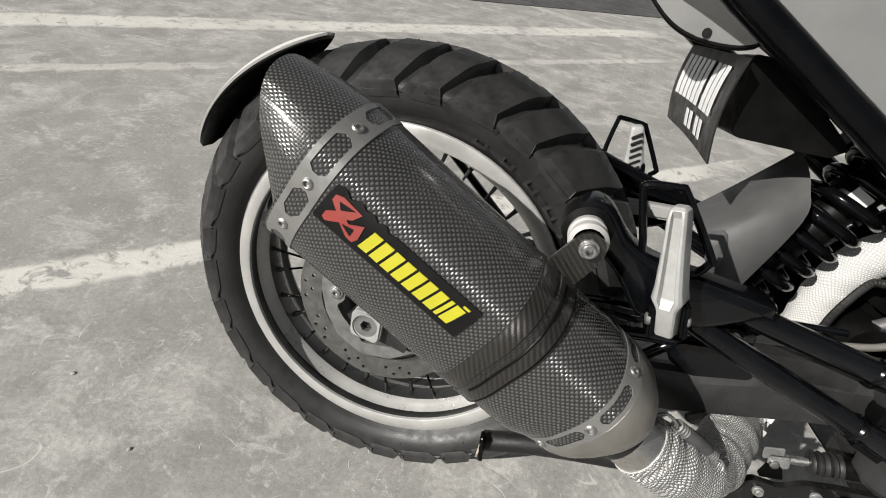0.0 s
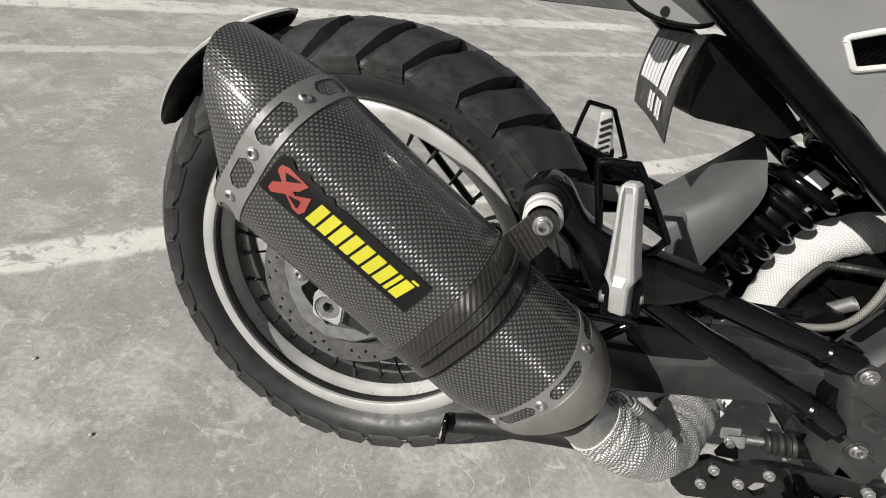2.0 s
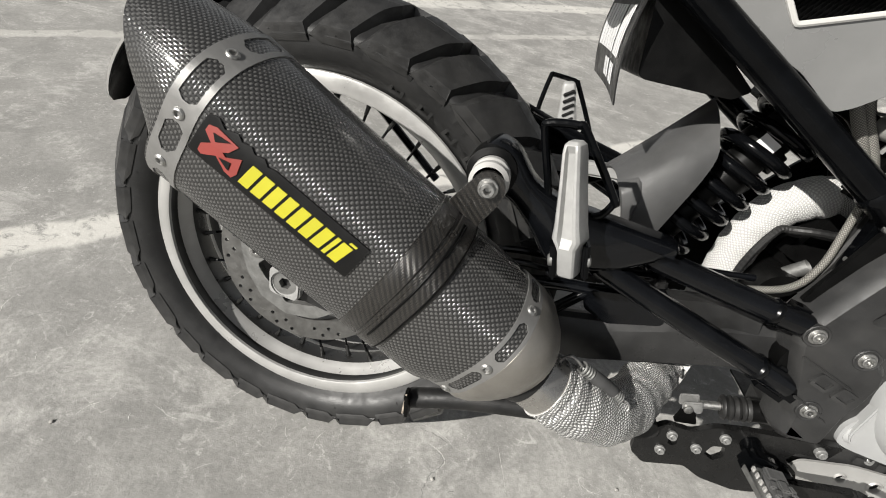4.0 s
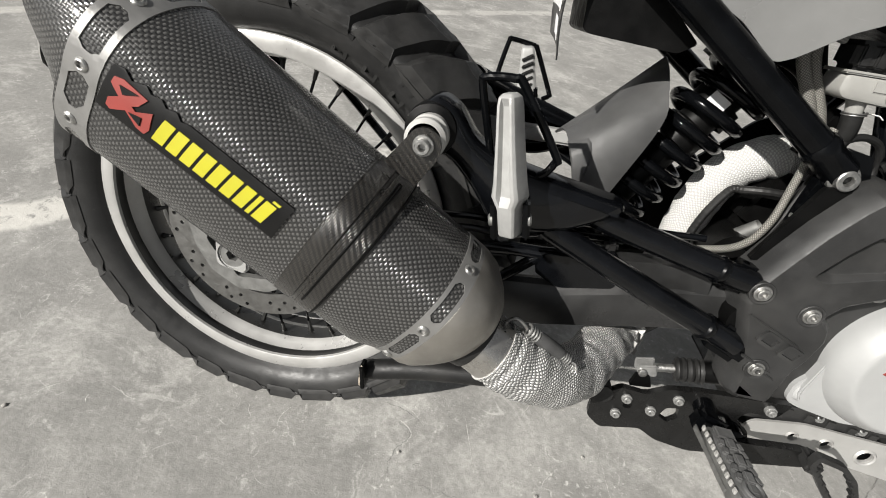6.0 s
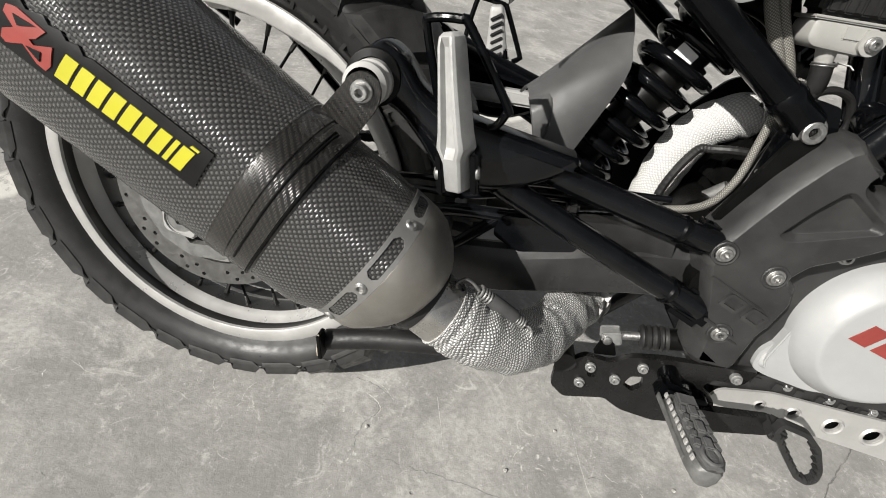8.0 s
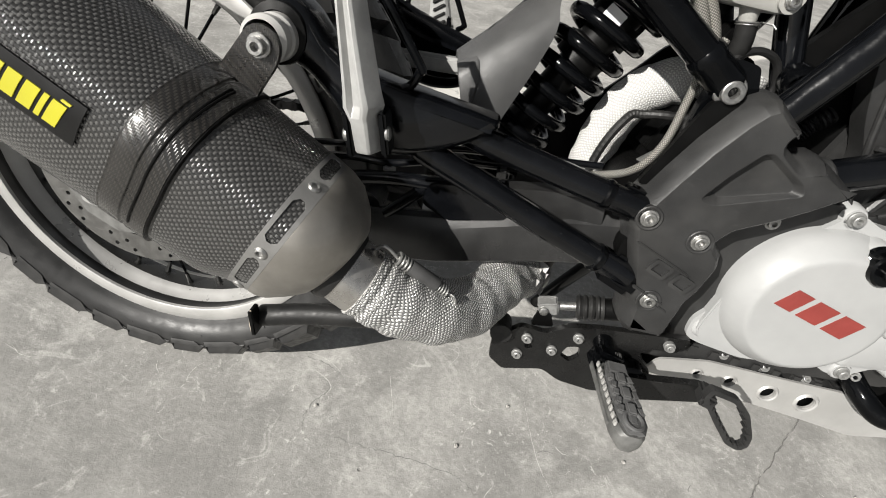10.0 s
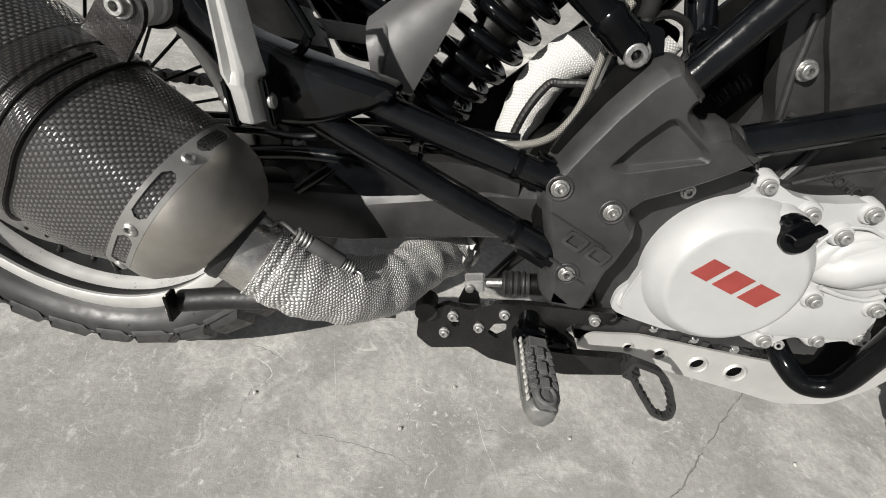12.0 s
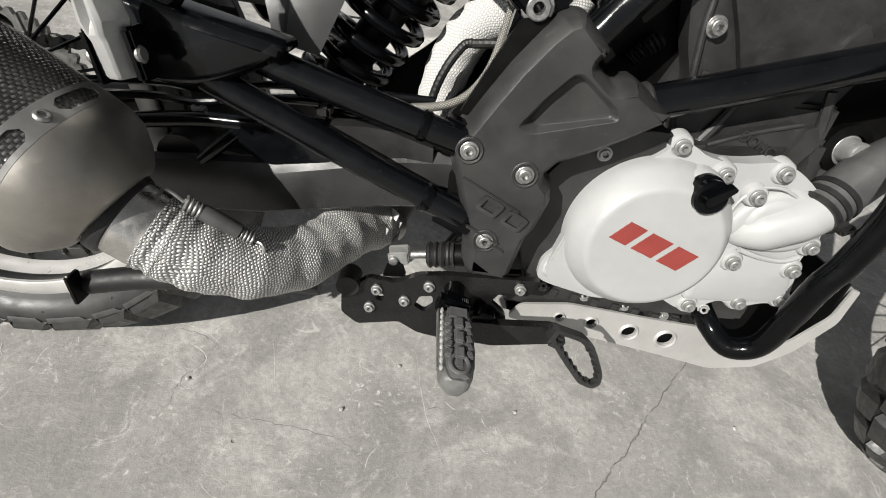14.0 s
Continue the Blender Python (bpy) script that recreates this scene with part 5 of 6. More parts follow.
# ---- rear shock and its splash guard ----
low, high = Vector((0.385, -0.006, 0.418)), Vector((0.508, -0.006, 0.650))
along = (high - low).normalized()
s1 = along.cross(Vector((0, 1, 0))).normalized()
s2 = along.cross(s1).normalized()
shock = part("shock", lathe([(0, 0.012), (0.0, 0.022), (0.06, 0.022), (0.065, 0.018), (0.14, 0.018), (0.142, 0.026), (0.165, 0.026), (0.168, 0.02), (0.24, 0.022), (0.25, 0.014)], 28, facing(low, along)), "satin", bike, "black rear shock absorber with coil spring")
turns, coil = 9.5, []
for i in range(int(turns * 20)):
    t = i / (turns * 20)
    a = 2 * math.pi * turns * t + 0.7
    coil.append(low + along * (0.005 + 0.240 * t) + 0.037 * (math.cos(a) * s1 + math.sin(a) * s2))
part("coil_spring", tube(coil, 0.0066, 12, 1), "black", shock, "gloss black coil spring")
part("adjuster_ring", lathe([(0, 0.020), (0, 0.027), (0.010, 0.027), (0.010, 0.020)], 28, facing(low + along * 0.155, along)), "hose", shock)
part("label", lathe([(0.0, 0.0268), (0.022, 0.0268), (0.022, 0.0262), (0.0, 0.0262)], 28, facing(low + along * 0.178, along)), "satin", shock)
toward = Vector((-0.25, -0.94, 0.25))
toward = (toward - along * toward.dot(along)).normalized()
across_ = along.cross(toward)
label_at = low + along * 0.196 + toward * 0.0262
turned = Matrix((across_, along, toward)).transposed().to_4x4()
part("label_patch", block((0.020, 0.013, 0.0016), 0.0006, Matrix.Translation(label_at) @ turned), "print", shock, "white label")
part("top_mount", tube([(0.49, -0.03, 0.655), (0.53, -0.03, 0.645), (0.56, -0.03, 0.62)], 0.012, 12), "satin", shock)
rows = []
L0, L1 = ((0.327, 0.032, 0.515), (0.330, -0.02, 0.530), (0.336, -0.056, 0.522), (0.345, -0.067, 0.502), (0.351, -0.067, 0.484)), ((0.4135, 0.012, 0.6245), (0.4125, -0.022, 0.613), (0.4150, -0.044, 0.594), (0.4165, -0.0590, 0.563), (0.3890, -0.067, 0.479))
for i in range(13):
    q = i / 12
    row = []
    for lo_p, hi_p in zip(smooth_line(L0, 5), smooth_line(L1, 5)):
        row.append(lo_p.lerp(hi_p, q) + Vector((0, -0.004 * math.sin(math.pi * q), 0)))
    rows.append(row)
guard = part("shock_guard", sheet(rows, 0.003), "guard", bike, "matt grey plastic splash guard in front of the tyre")
tongue = []
front, backs = smooth_line(L0, 5), smooth_line(L1, 5)
for q, rise in ((-0.01, 0.0), (0.0, 0.6), (0.02, 1.0), (0.12, 1.0), (0.20, 0.9), (0.235, 0.5), (0.245, -0.2)):
    line = []
    for j in range(9, len(front)):
        e = min(1.0, (j - 9) / 3)
        line.append(front[j].lerp(backs[j], q) + Vector((-0.002 * rise * e, (-0.0075 * rise) * e + 0.002, 0)))
    tongue.append(line)
part("step", sheet(tongue, 0.002), "guard", guard, "raised tongue")

# ---- header pipe in white wrap ----
HEAD = [(0.502, 0.0, 0.385), (0.506, 0.0, 0.435), (0.510, 0.0, 0.485), (0.524, 0.0, 0.523), (0.549, 0.0, 0.546), (0.578, 0.002, 0.556)]
header = part("header_pipe", tube(HEAD, 0.0232, 40, 20, lap=(0.024, 0.0011)), "white_wrap", bike, "header pipe bound in white heat wrap")
part("wrap_end", tube([(0.568, 0.0, 0.5535), (0.592, 0.004, 0.5575), (0.63, 0.01, 0.55)], 0.0240, 28, 6), "grey_wrap", header, "greyed end of the wrap")
part("elbow", tube([(0.475, -0.05, 0.3145), (0.488, -0.022, 0.325), (0.499, -0.004, 0.355), (0.502, 0.0, 0.39)], 0.021, 24, 4), "ti", header)
part("sensor_cable", tube([(0.490, -0.047, 0.425), (0.4965, -0.046, 0.445), (0.4985, -0.046, 0.465), (0.5015, -0.046, 0.481), (0.5065, -0.045, 0.496), (0.5125, -0.043, 0.508), (0.5190, -0.041, 0.5160), (0.5290, -0.043, 0.5185), (0.545, -0.05, 0.5235), (0.566, -0.052, 0.526)], lambda t: 0.0044 + 0.0002 * math.sin(t * 160), 10, 12), "hose", header, "black corrugated sensor cable")
part("sensor", lathe([(0, 0.012), (0.02, 0.012), (0.022, 0.008), (0.05, 0.008)], 14, facing((0.535, -0.03, 0.448), (0.4, -0.3, 0.6))), "cast", header)
part("gearbox_boss", tube([(0.545, -0.06, 0.445), (0.545, 0.06, 0.445)], 0.028, 18, 1), "satin", bike, "black gearbox casting")

# hoses and cables near the frame junction
part("braided_hose", tube([(0.488, -0.070, 0.72), (0.499, -0.068, 0.668), (0.5085, -0.067, 0.645), (0.5355, -0.066, 0.609), (0.548, -0.068, 0.585)], 0.0055, 12), "braid", bike, "steel braided hose")
part("braided_hose", tube([(0.500, -0.066, 0.72), (0.511, -0.064, 0.670), (0.5205, -0.063, 0.645), (0.5460, -0.063, 0.609), (0.557, -0.066, 0.585)], 0.0055, 12), "braid", bike, "steel braided hose")
part("braided_hose", tube([(0.553, -0.085, 0.60), (0.545, -0.088, 0.575), (0.544, -0.09, 0.545), (0.537, -0.1, 0.505), (0.515, -0.11, 0.478), (0.47, -0.11, 0.462)], 0.0038, 12), "braid", bike, "thin braided brake line")
part("cable", tube([(0.572, -0.07, 0.56), (0.560, -0.08, 0.53), (0.548, -0.09, 0.50), (0.535, -0.095, 0.47)], 0.0052, 10), "hose", bike, "black rubber cable")
part("cable", tube([(0.57, -0.075, 0.583), (0.578, -0.07, 0.592), (0.595, -0.066, 0.598), (0.614, -0.062, 0.592), (0.624, -0.06, 0.572), (0.62, -0.06, 0.55)], 0.0036, 10), "hose", bike, "black cable loop")
part("hose_clip", block((0.026, 0.02, 0.014), 0.003, pose(0.546, -0.056, 0.603, 0, 28, 0)), "satin", bike)
part("connector", block((0.02, 0.02, 0.05), 0.004, pose(0.566, -0.045, 0.59, 0, 20, 0)), "satin", bike, "black cable connector")
part("gaiter", tube([(0.600, -0.052, 0.552), (0.612, -0.054, 0.578)], 0.009, 14, 4), "grey_wrap", bike, "grey mesh sleeve")
part("inner_panel", slab([(0.52, 0.475), (0.548, 0.556), (0.57, 0.563), (0.56, 0.48)], -0.128, -0.122, round_by=0.004), "satin", bike, "black inner frame panel")

# brake fluid tank
tank_at = pose(0.5645, -0.068, 0.6370, 0, -4, 0)
body = rounded([(-0.0275, 0.011), (-0.0275, -0.005), (-0.021, -0.0105), (0.019, -0.0125), (0.0275, -0.008), (0.0275, 0.011)], 0.006)
bm = pillow(body, [(0.018, 0.004), (0.014, 0.0), (-0.013, 0.0), (-0.0165, 0.0012), (-0.0180, 0.004)], 0.004)
bmesh.ops.holes_fill(bm, edges=bm.edges)
bmesh.ops.transform(bm, matrix=tank_at, verts=bm.verts)
tank = part("fluid_tank", bm, "tank", bike, "milky plastic brake fluid tank with a black cap")
part("rim", block((0.060, 0.039, 0.0030), 0.0013, pose(0.5640, -0.068, 0.6490, 0, -4, 0)), "tank", tank)
part("cap", block((0.056, 0.034, 0.024), 0.005, pose(0.5640, -0.067, 0.6625, 0, -4, 0), segments=3), "hose", tank, "ribbed black cap")
for k in range(4):
    part("cap_rib", block((0.0090, 0.004, 0.018), 0.0015, pose(0.5445 + 0.0132 * k, -0.0845, 0.6610 + 0.001 * k, 0, -4, 0)), "hose", tank)
part("level_window", block((0.018, 0.003, 0.010), 0.0012, pose(0.571, -0.0860, 0.6405, 0, -4, 0)), "tank", tank)
lug = part("mounting_lug", slab(rounded([(0.577, 0.6465), (0.576, 0.632), (0.5835, 0.6265), (0.592, 0.6285), (0.596, 0.640), (0.593, 0.6475)], 0.004), -0.090, -0.082, bevel=0.0015), "tank", tank)
bolt(lug, (0.5858, -0.0902, 0.6366), 0.0062)
part("neck", tube([(0.5645, -0.071, 0.630), (0.5690, -0.071, 0.6135)], lambda t: 0.0088 - 0.0022 * t, 16, 4), "tank", tank)
part("hose", tube([(0.5685, -0.071, 0.6165), (0.5735, -0.069, 0.600), (0.576, -0.060, 0.580), (0.578, -0.05, 0.555)], 0.0085, 14), "hose", tank)
part("hose_ring", tube([(0.5700 + 0.0095 * math.cos(k * 0.55), -0.0705 + 0.0092 * math.sin(k * 0.55), 0.6135 + 0.0014 * math.cos(k * 0.55) + 0.00016 * k) for k in range(24)] + [(0.586, -0.079, 0.6185), (0.589, -0.081, 0.6160)], 0.0007, 6, 1), "steel", tank, "steel wire clip")

# ---- side cover over the swingarm pivot ----
OUT = [(0.522, 0.438), (0.5200, 0.457), (0.5245, 0.469), (0.536, 0.496), (0.550, 0.526), (0.566, 0.5535), (0.576, 0.5665), (0.585, 0.5720), (0.5925, 0.5730), (0.602, 0.566), (0.6195, 0.5545), (0.6210, 0.5500), (0.6150, 0.5405), (0.631, 0.5310), (0.6490, 0.5370), (0.667, 0.5290), (0.6890, 0.5165), (0.6830, 0.5070), (0.661, 0.4890), (0.640, 0.473), (0.613, 0.456), (0.606, 0.445), (0.616, 0.4365), (0.6205, 0.4215), (0.616, 0.392), (0.611, 0.379), (0.609, 0.338), (0.602, 0.328), (0.566, 0.326), (0.559, 0.334), (0.5545, 0.360), (0.529, 0.420)]
POCKET = [(0.5790, 0.4790), (0.5650, 0.4820), (0.5800, 0.5100), (0.5950, 0.5315), (0.6020, 0.5335), (0.6390, 0.5145), (0.6430, 0.5055)]
well_in = [(0.5850, 0.4860), (0.5765, 0.4885), (0.5880, 0.5110), (0.5985, 0.5265), (0.6035, 0.5280), (0.6350, 0.5110), (0.6380, 0.5055)]
edge_out, edge_in = rounded(POCKET, 0.006), rounded(well_in, 0.006)
cover = part("side_cover", pillow(OUT, [(-0.108, 0), (-0.126, 0), (-0.1275, 0.0005), (-0.1415, 0.0028), (-0.1508, 0.0085), (-0.152, 0.0100)], 0.0022, edge_out), "plastic", bike, "grained black plastic frame side cover")
bm = bmesh.new()
rings = [[bm.verts.new((x, y, z)) for x, z in line] for y, line in ((-0.152, edge_out), (-0.1515, inset(edge_out, 0.0012)), (-0.1425, inset(edge_in, -0.0012)), (-0.142, edge_in))]
grid_faces(bm, rings)
bm.faces.new(rings[-1])
part("pocket", bm, "plastic", cover, sharp=1.2)
part("tube_sleeve", lathe([(0, 0.018), (0.002, 0.0195), (0.034, 0.0200), (0.036, 0.0185)], 28, facing((0.580, -0.113, 0.520), (0.03, 0, 0.05))), "plastic", cover)
part("tube_sleeve", lathe([(0, 0.017), (0.002, 0.0185), (0.030, 0.0190), (0.032, 0.0175)], 28, facing((0.648, -0.114, 0.5045), (0.041, 0, 0.018))), "plastic", cover)
for p in ((0.534, -0.1522, 0.455), (0.585, -0.1522, 0.445), (0.57, -0.1522, 0.374)):
    bolt(cover, p, 0.0080, height=0.005)
    part("boss", lathe([(-0.004, 0.0118), (0.0008, 0.0118), (0.0014, 0.0110), (0.0008, 0.0092), (-0.002, 0.0088)], 24, facing(p, (0, -1, 0))), "plastic", cover)
for z0, ln, x0 in ((0.432, 0.062, 0.532), (0.392, 0.036, 0.548), (0.383, 0.028, 0.563)):
    part("rib", block((ln, 0.004, 0.003), 0.001, pose(x0 + ln / 2, -0.1528, z0 - 0.012, 0, 20, 0)), "plastic", cover)
for k in range(2):
    mark = rounded([(-0.011, -0.008), (0.010, -0.008), (0.012, 0.008), (-0.009, 0.008)], 0.004)
    part("raised_mark", slab(mark, -0.0022, 0.0012, [inset(mark, 0.0036)], bevel=0.0005), "plastic", cover, at=pose(0.564 + 0.025 * k, -0.1528, 0.410 - 0.0092 * k, 0, 20, 0))

# ---- lower plate, master cylinder, footpeg and brake lever ----
low_plate = part("footrest_plate", slab([(0.446, 0.262), (0.449, 0.235), (0.468, 0.222), (0.512, 0.236), (0.535, 0.225), (0.575, 0.222), (0.597, 0.228), (0.6245, 0.2535), (0.628, 0.264), (0.622, 0.275), (0.603, 0.2870), (0.610, 0.301), (0.640, 0.303), (0.648, 0.325), (0.55, 0.31), (0.52, 0.302), (0.50, 0.287), (0.472, 0.288)], -0.128, -0.120, [rounded([(0.524, 0.262), (0.537, 0.256), (0.545, 0.266), (0.541, 0.280), (0.528, 0.276)], 0.003), circle(0.487, 0.265, 0.005, 10)], round_by=0.005), "forged", bike, "black footrest hanger plate")
for p in ((0.513, -0.129, 0.267), (0.535, -0.129, 0.292), (0.478, -0.129, 0.25), (0.482, -0.129, 0.275), (0.628, -0.131, 0.312)):
    bolt(low_plate, p, 0.0060, height=0.005, material="cover_bolt")
part("spacer", tube([(0.452, -0.11, 0.276), (0.452, -0.135, 0.276)], 0.012, 16, 1), "hose", low_plate)
cyl = part("master_cylinder", tube([(0.555, -0.105, 0.323), (0.595, -0.108, 0.335)], 0.0125, 18, 1), "satin", bike, "black rear brake master cylinder with rubber boot")
part("boot", tube([(0.537, -0.103, 0.318), (0.565, -0.106, 0.3265)], lambda t: 0.0115 + 0.0030 * abs(math.sin(t * 14)), 18, 16), "hose", cyl, "black ribbed rubber boot")
part("push_rod", tube([(0.518, -0.101, 0.312), (0.54, -0.103, 0.319)], 0.0048, 12, 1), "steel", cyl)
for q in (-1, 1):
    part("clevis", block((0.022, 0.004, 0.016), 0.0015, pose(0.508, -0.101 + 0.007 * q, 0.309, 0, -17, 0)), "cover_bolt", cyl)
part("clevis_pin", lathe([(0, 0.005), (0.004, 0.005), (0.005, 0.003), (0.005, 0)], 12, facing((0.503, -0.109, 0.307), (0, -1, 0))), "steel", cyl)
part("reservoir_elbow", tube([(0.578, -0.115, 0.335), (0.580, -0.12, 0.349), (0.588, -0.115, 0.356)], 0.009, 14), "satin", cyl)
part("bracket_tab", slab([(0.495, 0.285), (0.498, 0.305), (0.512, 0.306), (0.52, 0.29)], -0.112, -0.106, round_by=0.003), "satin", cyl)

cyl.location = (-0.010, 0, -0.004)

hangr = part("peg_hanger", tube([(0.562, -0.118, 0.296), (0.561, -0.14, 0.293), (0.561, -0.158, 0.291)], 0.011, 14), "black", bike, "black footpeg hanger")
part("hanger_lug", block((0.036, 0.022, 0.024), 0.005, pose(0.562, -0.152, 0.291, 0, 12, 0)), "black", hangr)
peg_a, peg_b = Vector((0.5625, -0.158, 0.288)), Vector((0.5615, -0.266, 0.2960))
bm = bmesh.new()
rings = []
for t, wd in ((0.0, 0.008), (0.06, 0.0115), (0.2, 0.0145), (0.55, 0.0155), (0.80, 0.0148), (0.86, 0.0138), (0.90, 0.0118), (0.920, 0.0095), (0.93, 0.0065)):
    c = peg_a.lerp(peg_b, t)
    rings.append([bm.verts.new(c + Vector((a * wd, 0, b))) for a, b in ((-1, -0.006), (-1, 0.004), (-0.7, 0.007), (0.7, 0.007), (1, 0.004), (1, -0.006), (0.6, -0.012), (-0.6, -0.012))])
grid_faces(bm, rings)
bm.faces.new(rings[0])
bm.faces.new(rings[-1])
foot = part("rider_footpeg", bm, "cast", bike, "rider footpeg with serrated steel edge and black rubber pad", 0.5)
pad_rows = []
for i in range(9):
    t = 0.12 + 0.80 * i / 8
    c = peg_a.lerp(peg_b, t)
    wd = (0.0100, 0.0128, 0.0136, 0.0138, 0.0138, 0.0138, 0.0134, 0.0124, 0.0080)[i]
    pad_rows.append([c + Vector((0.0012 + wd * q, 0, 0.0105 + 0.004 * (1 - q * q) + (0.0012 if i % 2 else 0))) for q in (-1, -0.5, 0, 0.5, 1)])
part("rubber_pad", sheet(pad_rows, -0.006), "pad", foot, "black grooved rubber pad")
for i in range(5):
    c = peg_a.lerp(peg_b, 0.33 + 0.095 * i)
    for q in (-1, 1):
        part("pad_block", block((0.0062, 0.0088, 0.005), 0.0012, Matrix.Translation(c + Vector((q * 0.0088, 0, 0.0145))) @ Matrix.Rotation(radians(q * 14), 4, "Z")), "pad", foot)
    if i % 2 == 0:
        part("pad_block", block((0.0088, 0.0130, 0.005), 0.0012, Matrix.Translation(c + Vector((0, 0, 0.0160)))), "pad", foot)
ring_line = [(0.0078 * math.cos(2 * math.pi * k / 16), 0.0098 * math.sin(2 * math.pi * k / 16)) for k in range(16)]
part("pad_ring", tube([peg_a.lerp(peg_b, 0.815) + Vector((x, y, 0.0142)) for x, y in ring_line + ring_line[:1]], 0.0022, 8, 1), "pad", foot)
part("pad_end", block((0.0085, 0.0120, 0.004), 0.0018, Matrix.Translation(peg_a.lerp(peg_b, 0.815) + Vector((0, 0, 0.0138)))), "pad", foot)
part("pad_plate", block((0.021, 0.017, 0.005), 0.0022, Matrix.Translation(peg_a.lerp(peg_b, 0.19) + Vector((0, 0, 0.0150)))), "pad", foot)
part("side_plate", slab([(-0.158, 0.2835), (-0.240, 0.2895), (-0.240, 0.2945), (-0.158, 0.2900)], -0.0008, 0.0012, bevel=0.0004), "cast", foot, "worn steel edge", at=Matrix(((0, 1, 0, 0.5462), (1, 0, 0, 0), (0, 0, 1, 0), (0, 0, 0, 1))))
for i in range(10):
    c = peg_a.lerp(peg_b, 0.1 + 0.080 * i)
    part("tooth", block((0.0026, 0.0052, 0.006), 0.001, Matrix.Translation(c + Vector((-0.0142, 0, 0.0080)))), "rim", foot)
part("return_spring", tube([peg_a + Vector((-0.010, 0.006, 0.006)), peg_a + Vector((0.002, 0.006, 0.008)), peg_a + Vector((0.012, 0.006, 0.008))], lambda t: 0.0055 + 0.0012 * math.sin(t * 60), 12, 12), "steel", foot)

lever = part("brake_lever", slab([(0.585, 0.276), (0.6181, 0.2794), (0.6686, 0.2889), (0.682, 0.2800), (0.6767, 0.2669), (0.6145, 0.2487), (0.585, 0.2480)], -0.153, -0.143, round_by=0.004, bevel=0.002), "forged", bike, "black rear brake lever with a serrated toe loop")
part("pivot", lathe([(-0.012, 0.015), (0.004, 0.015), (0.006, 0.012), (0.006, 0)], 20, facing((0.598, -0.142, 0.270), (0, -1, 0))), "black", lever)
part("link_arm", block((0.016, 0.028, 0.015), 0.003, pose(0.6715, -0.159, 0.2840, 0, 12, -6)), "engine", lever)
LOOP = [(0.6597, 0.2907), (0.6861, 0.2626), (0.7111, 0.2381), (0.7284, 0.2329), (0.7355, 0.2408), (0.7317, 0.2565), (0.7122, 0.2861), (0.6932, 0.3005), (0.6620, 0.3060)]
loop_out = rounded(LOOP, 0.005)
toe = part("toe_loop", slab(loop_out, -0.175, -0.166, [inset(loop_out, 0.0054)], bevel=0.0008), "engine", lever, "dark worn serrated toe loop")
run = inset(rounded([p for a, b in zip(LOOP, LOOP[1:] + LOOP[:1]) for p in (a, tuple(Vector(a).lerp(Vector(b), 0.33)), tuple(Vector(a).lerp(Vector(b), 0.66)))], 0.003), 0.0054)
trail = 0.0
for p, q in zip(run, run[1:]):
    trail += math.dist(p, q)
    if trail > 0.0085 and p[1] < 0.290:
        trail = 0.0
        part("tooth", block((0.0042, 0.009, 0.0042), 0.0008, pose((p[0] + q[0]) / 2, -0.1713, (p[1] + q[1]) / 2, 0, 30, 0)), "engine", toe)

# ---- engine ----
engine = part("engine_block", block((0.30, 0.20, 0.20), 0.02, pose(0.75, 0.0, 0.41, 0, -12, 0)), "engine", bike, "dark painted engine block")
part("cylinder", block((0.16, 0.16, 0.26), 0.015, pose(0.80, 0.01, 0.56, 0, 15, 0)), "engine", engine)
part("head_cover", block((0.17, 0.012, 0.075), 0.004, pose(0.79, -0.075, 0.500, 0, -8, 0)), "engine", engine)
part("crank_seam", block((0.30, 0.105, 0.04), 0.008, pose(0.77, -0.035, 0.295, 0, -8, 0)), "engine", engine)
for k in range(9):
    part("seam_lug", block((0.015, 0.02, 0.016), 0.003, pose(0.655 + 0.026 * k, -0.080, 0.2885 - 0.0012 * k, 0, 3, 0)), "engine", engine)
    if k % 2 == 0:
        bolt(engine, (0.668 + 0.026 * k, -0.084, 0.2900 - 0.0012 * k), 0.0062, (0, -0.7, 0.7), height=0.005, material="cover_bolt")
part("backing_case", slab([(0.60, 0.40), (0.625, 0.452), (0.66, 0.485), (0.70, 0.498), (0.73, 0.494), (0.76, 0.34), (0.63, 0.32)], -0.112, -0.085, round_by=0.012, bevel=0.003), "engine", engine)
bolt(engine, (0.6589, -0.113, 0.4665), 0.007, height=0.005)

CASE = [(0.643, 0.323), (0.641, 0.346), (0.6535, 0.367), (0.6525, 0.400), (0.663, 0.432), (0.682, 0.458), (0.704, 0.4765), (0.7205, 0.497), (0.735, 0.492), (0.748, 0.487), (0.768, 0.486), (0.790, 0.490), (0.815, 0.498), (0.832, 0.495), (0.850, 0.488), (0.868, 0.478), (0.894, 0.455), (0.902, 0.428), (0.896, 0.410), (0.905, 0.39), (0.914, 0.365), (0.912, 0.350), (0.895, 0.350), (0.868, 0.336), (0.845, 0.342), (0.822, 0.322), (0.805, 0.320), (0.780, 0.330), (0.765, 0.320), (0.710, 0.312), (0.66, 0.318)]
case = part("engine_cover", slab(CASE, -0.118, -0.080, round_by=0.008, bevel=0.005), "white", bike, "white painted engine side cover with bolts round its edge")
dome = [(-0.01, 0.0815), (0.004, 0.0808), (0.011, 0.0790), (0.0165, 0.0762), (0.0220, 0.0722), (0.0270, 0.0680), (0.0295, 0.0657), (0.0311, 0.0637), (0.0318, 0.0617), (0.0320, 0.0590), (0.0320, 0.0)]
dome_at = Matrix.Translation((0.7295, -0.115, 0.3985)) @ TO_Y
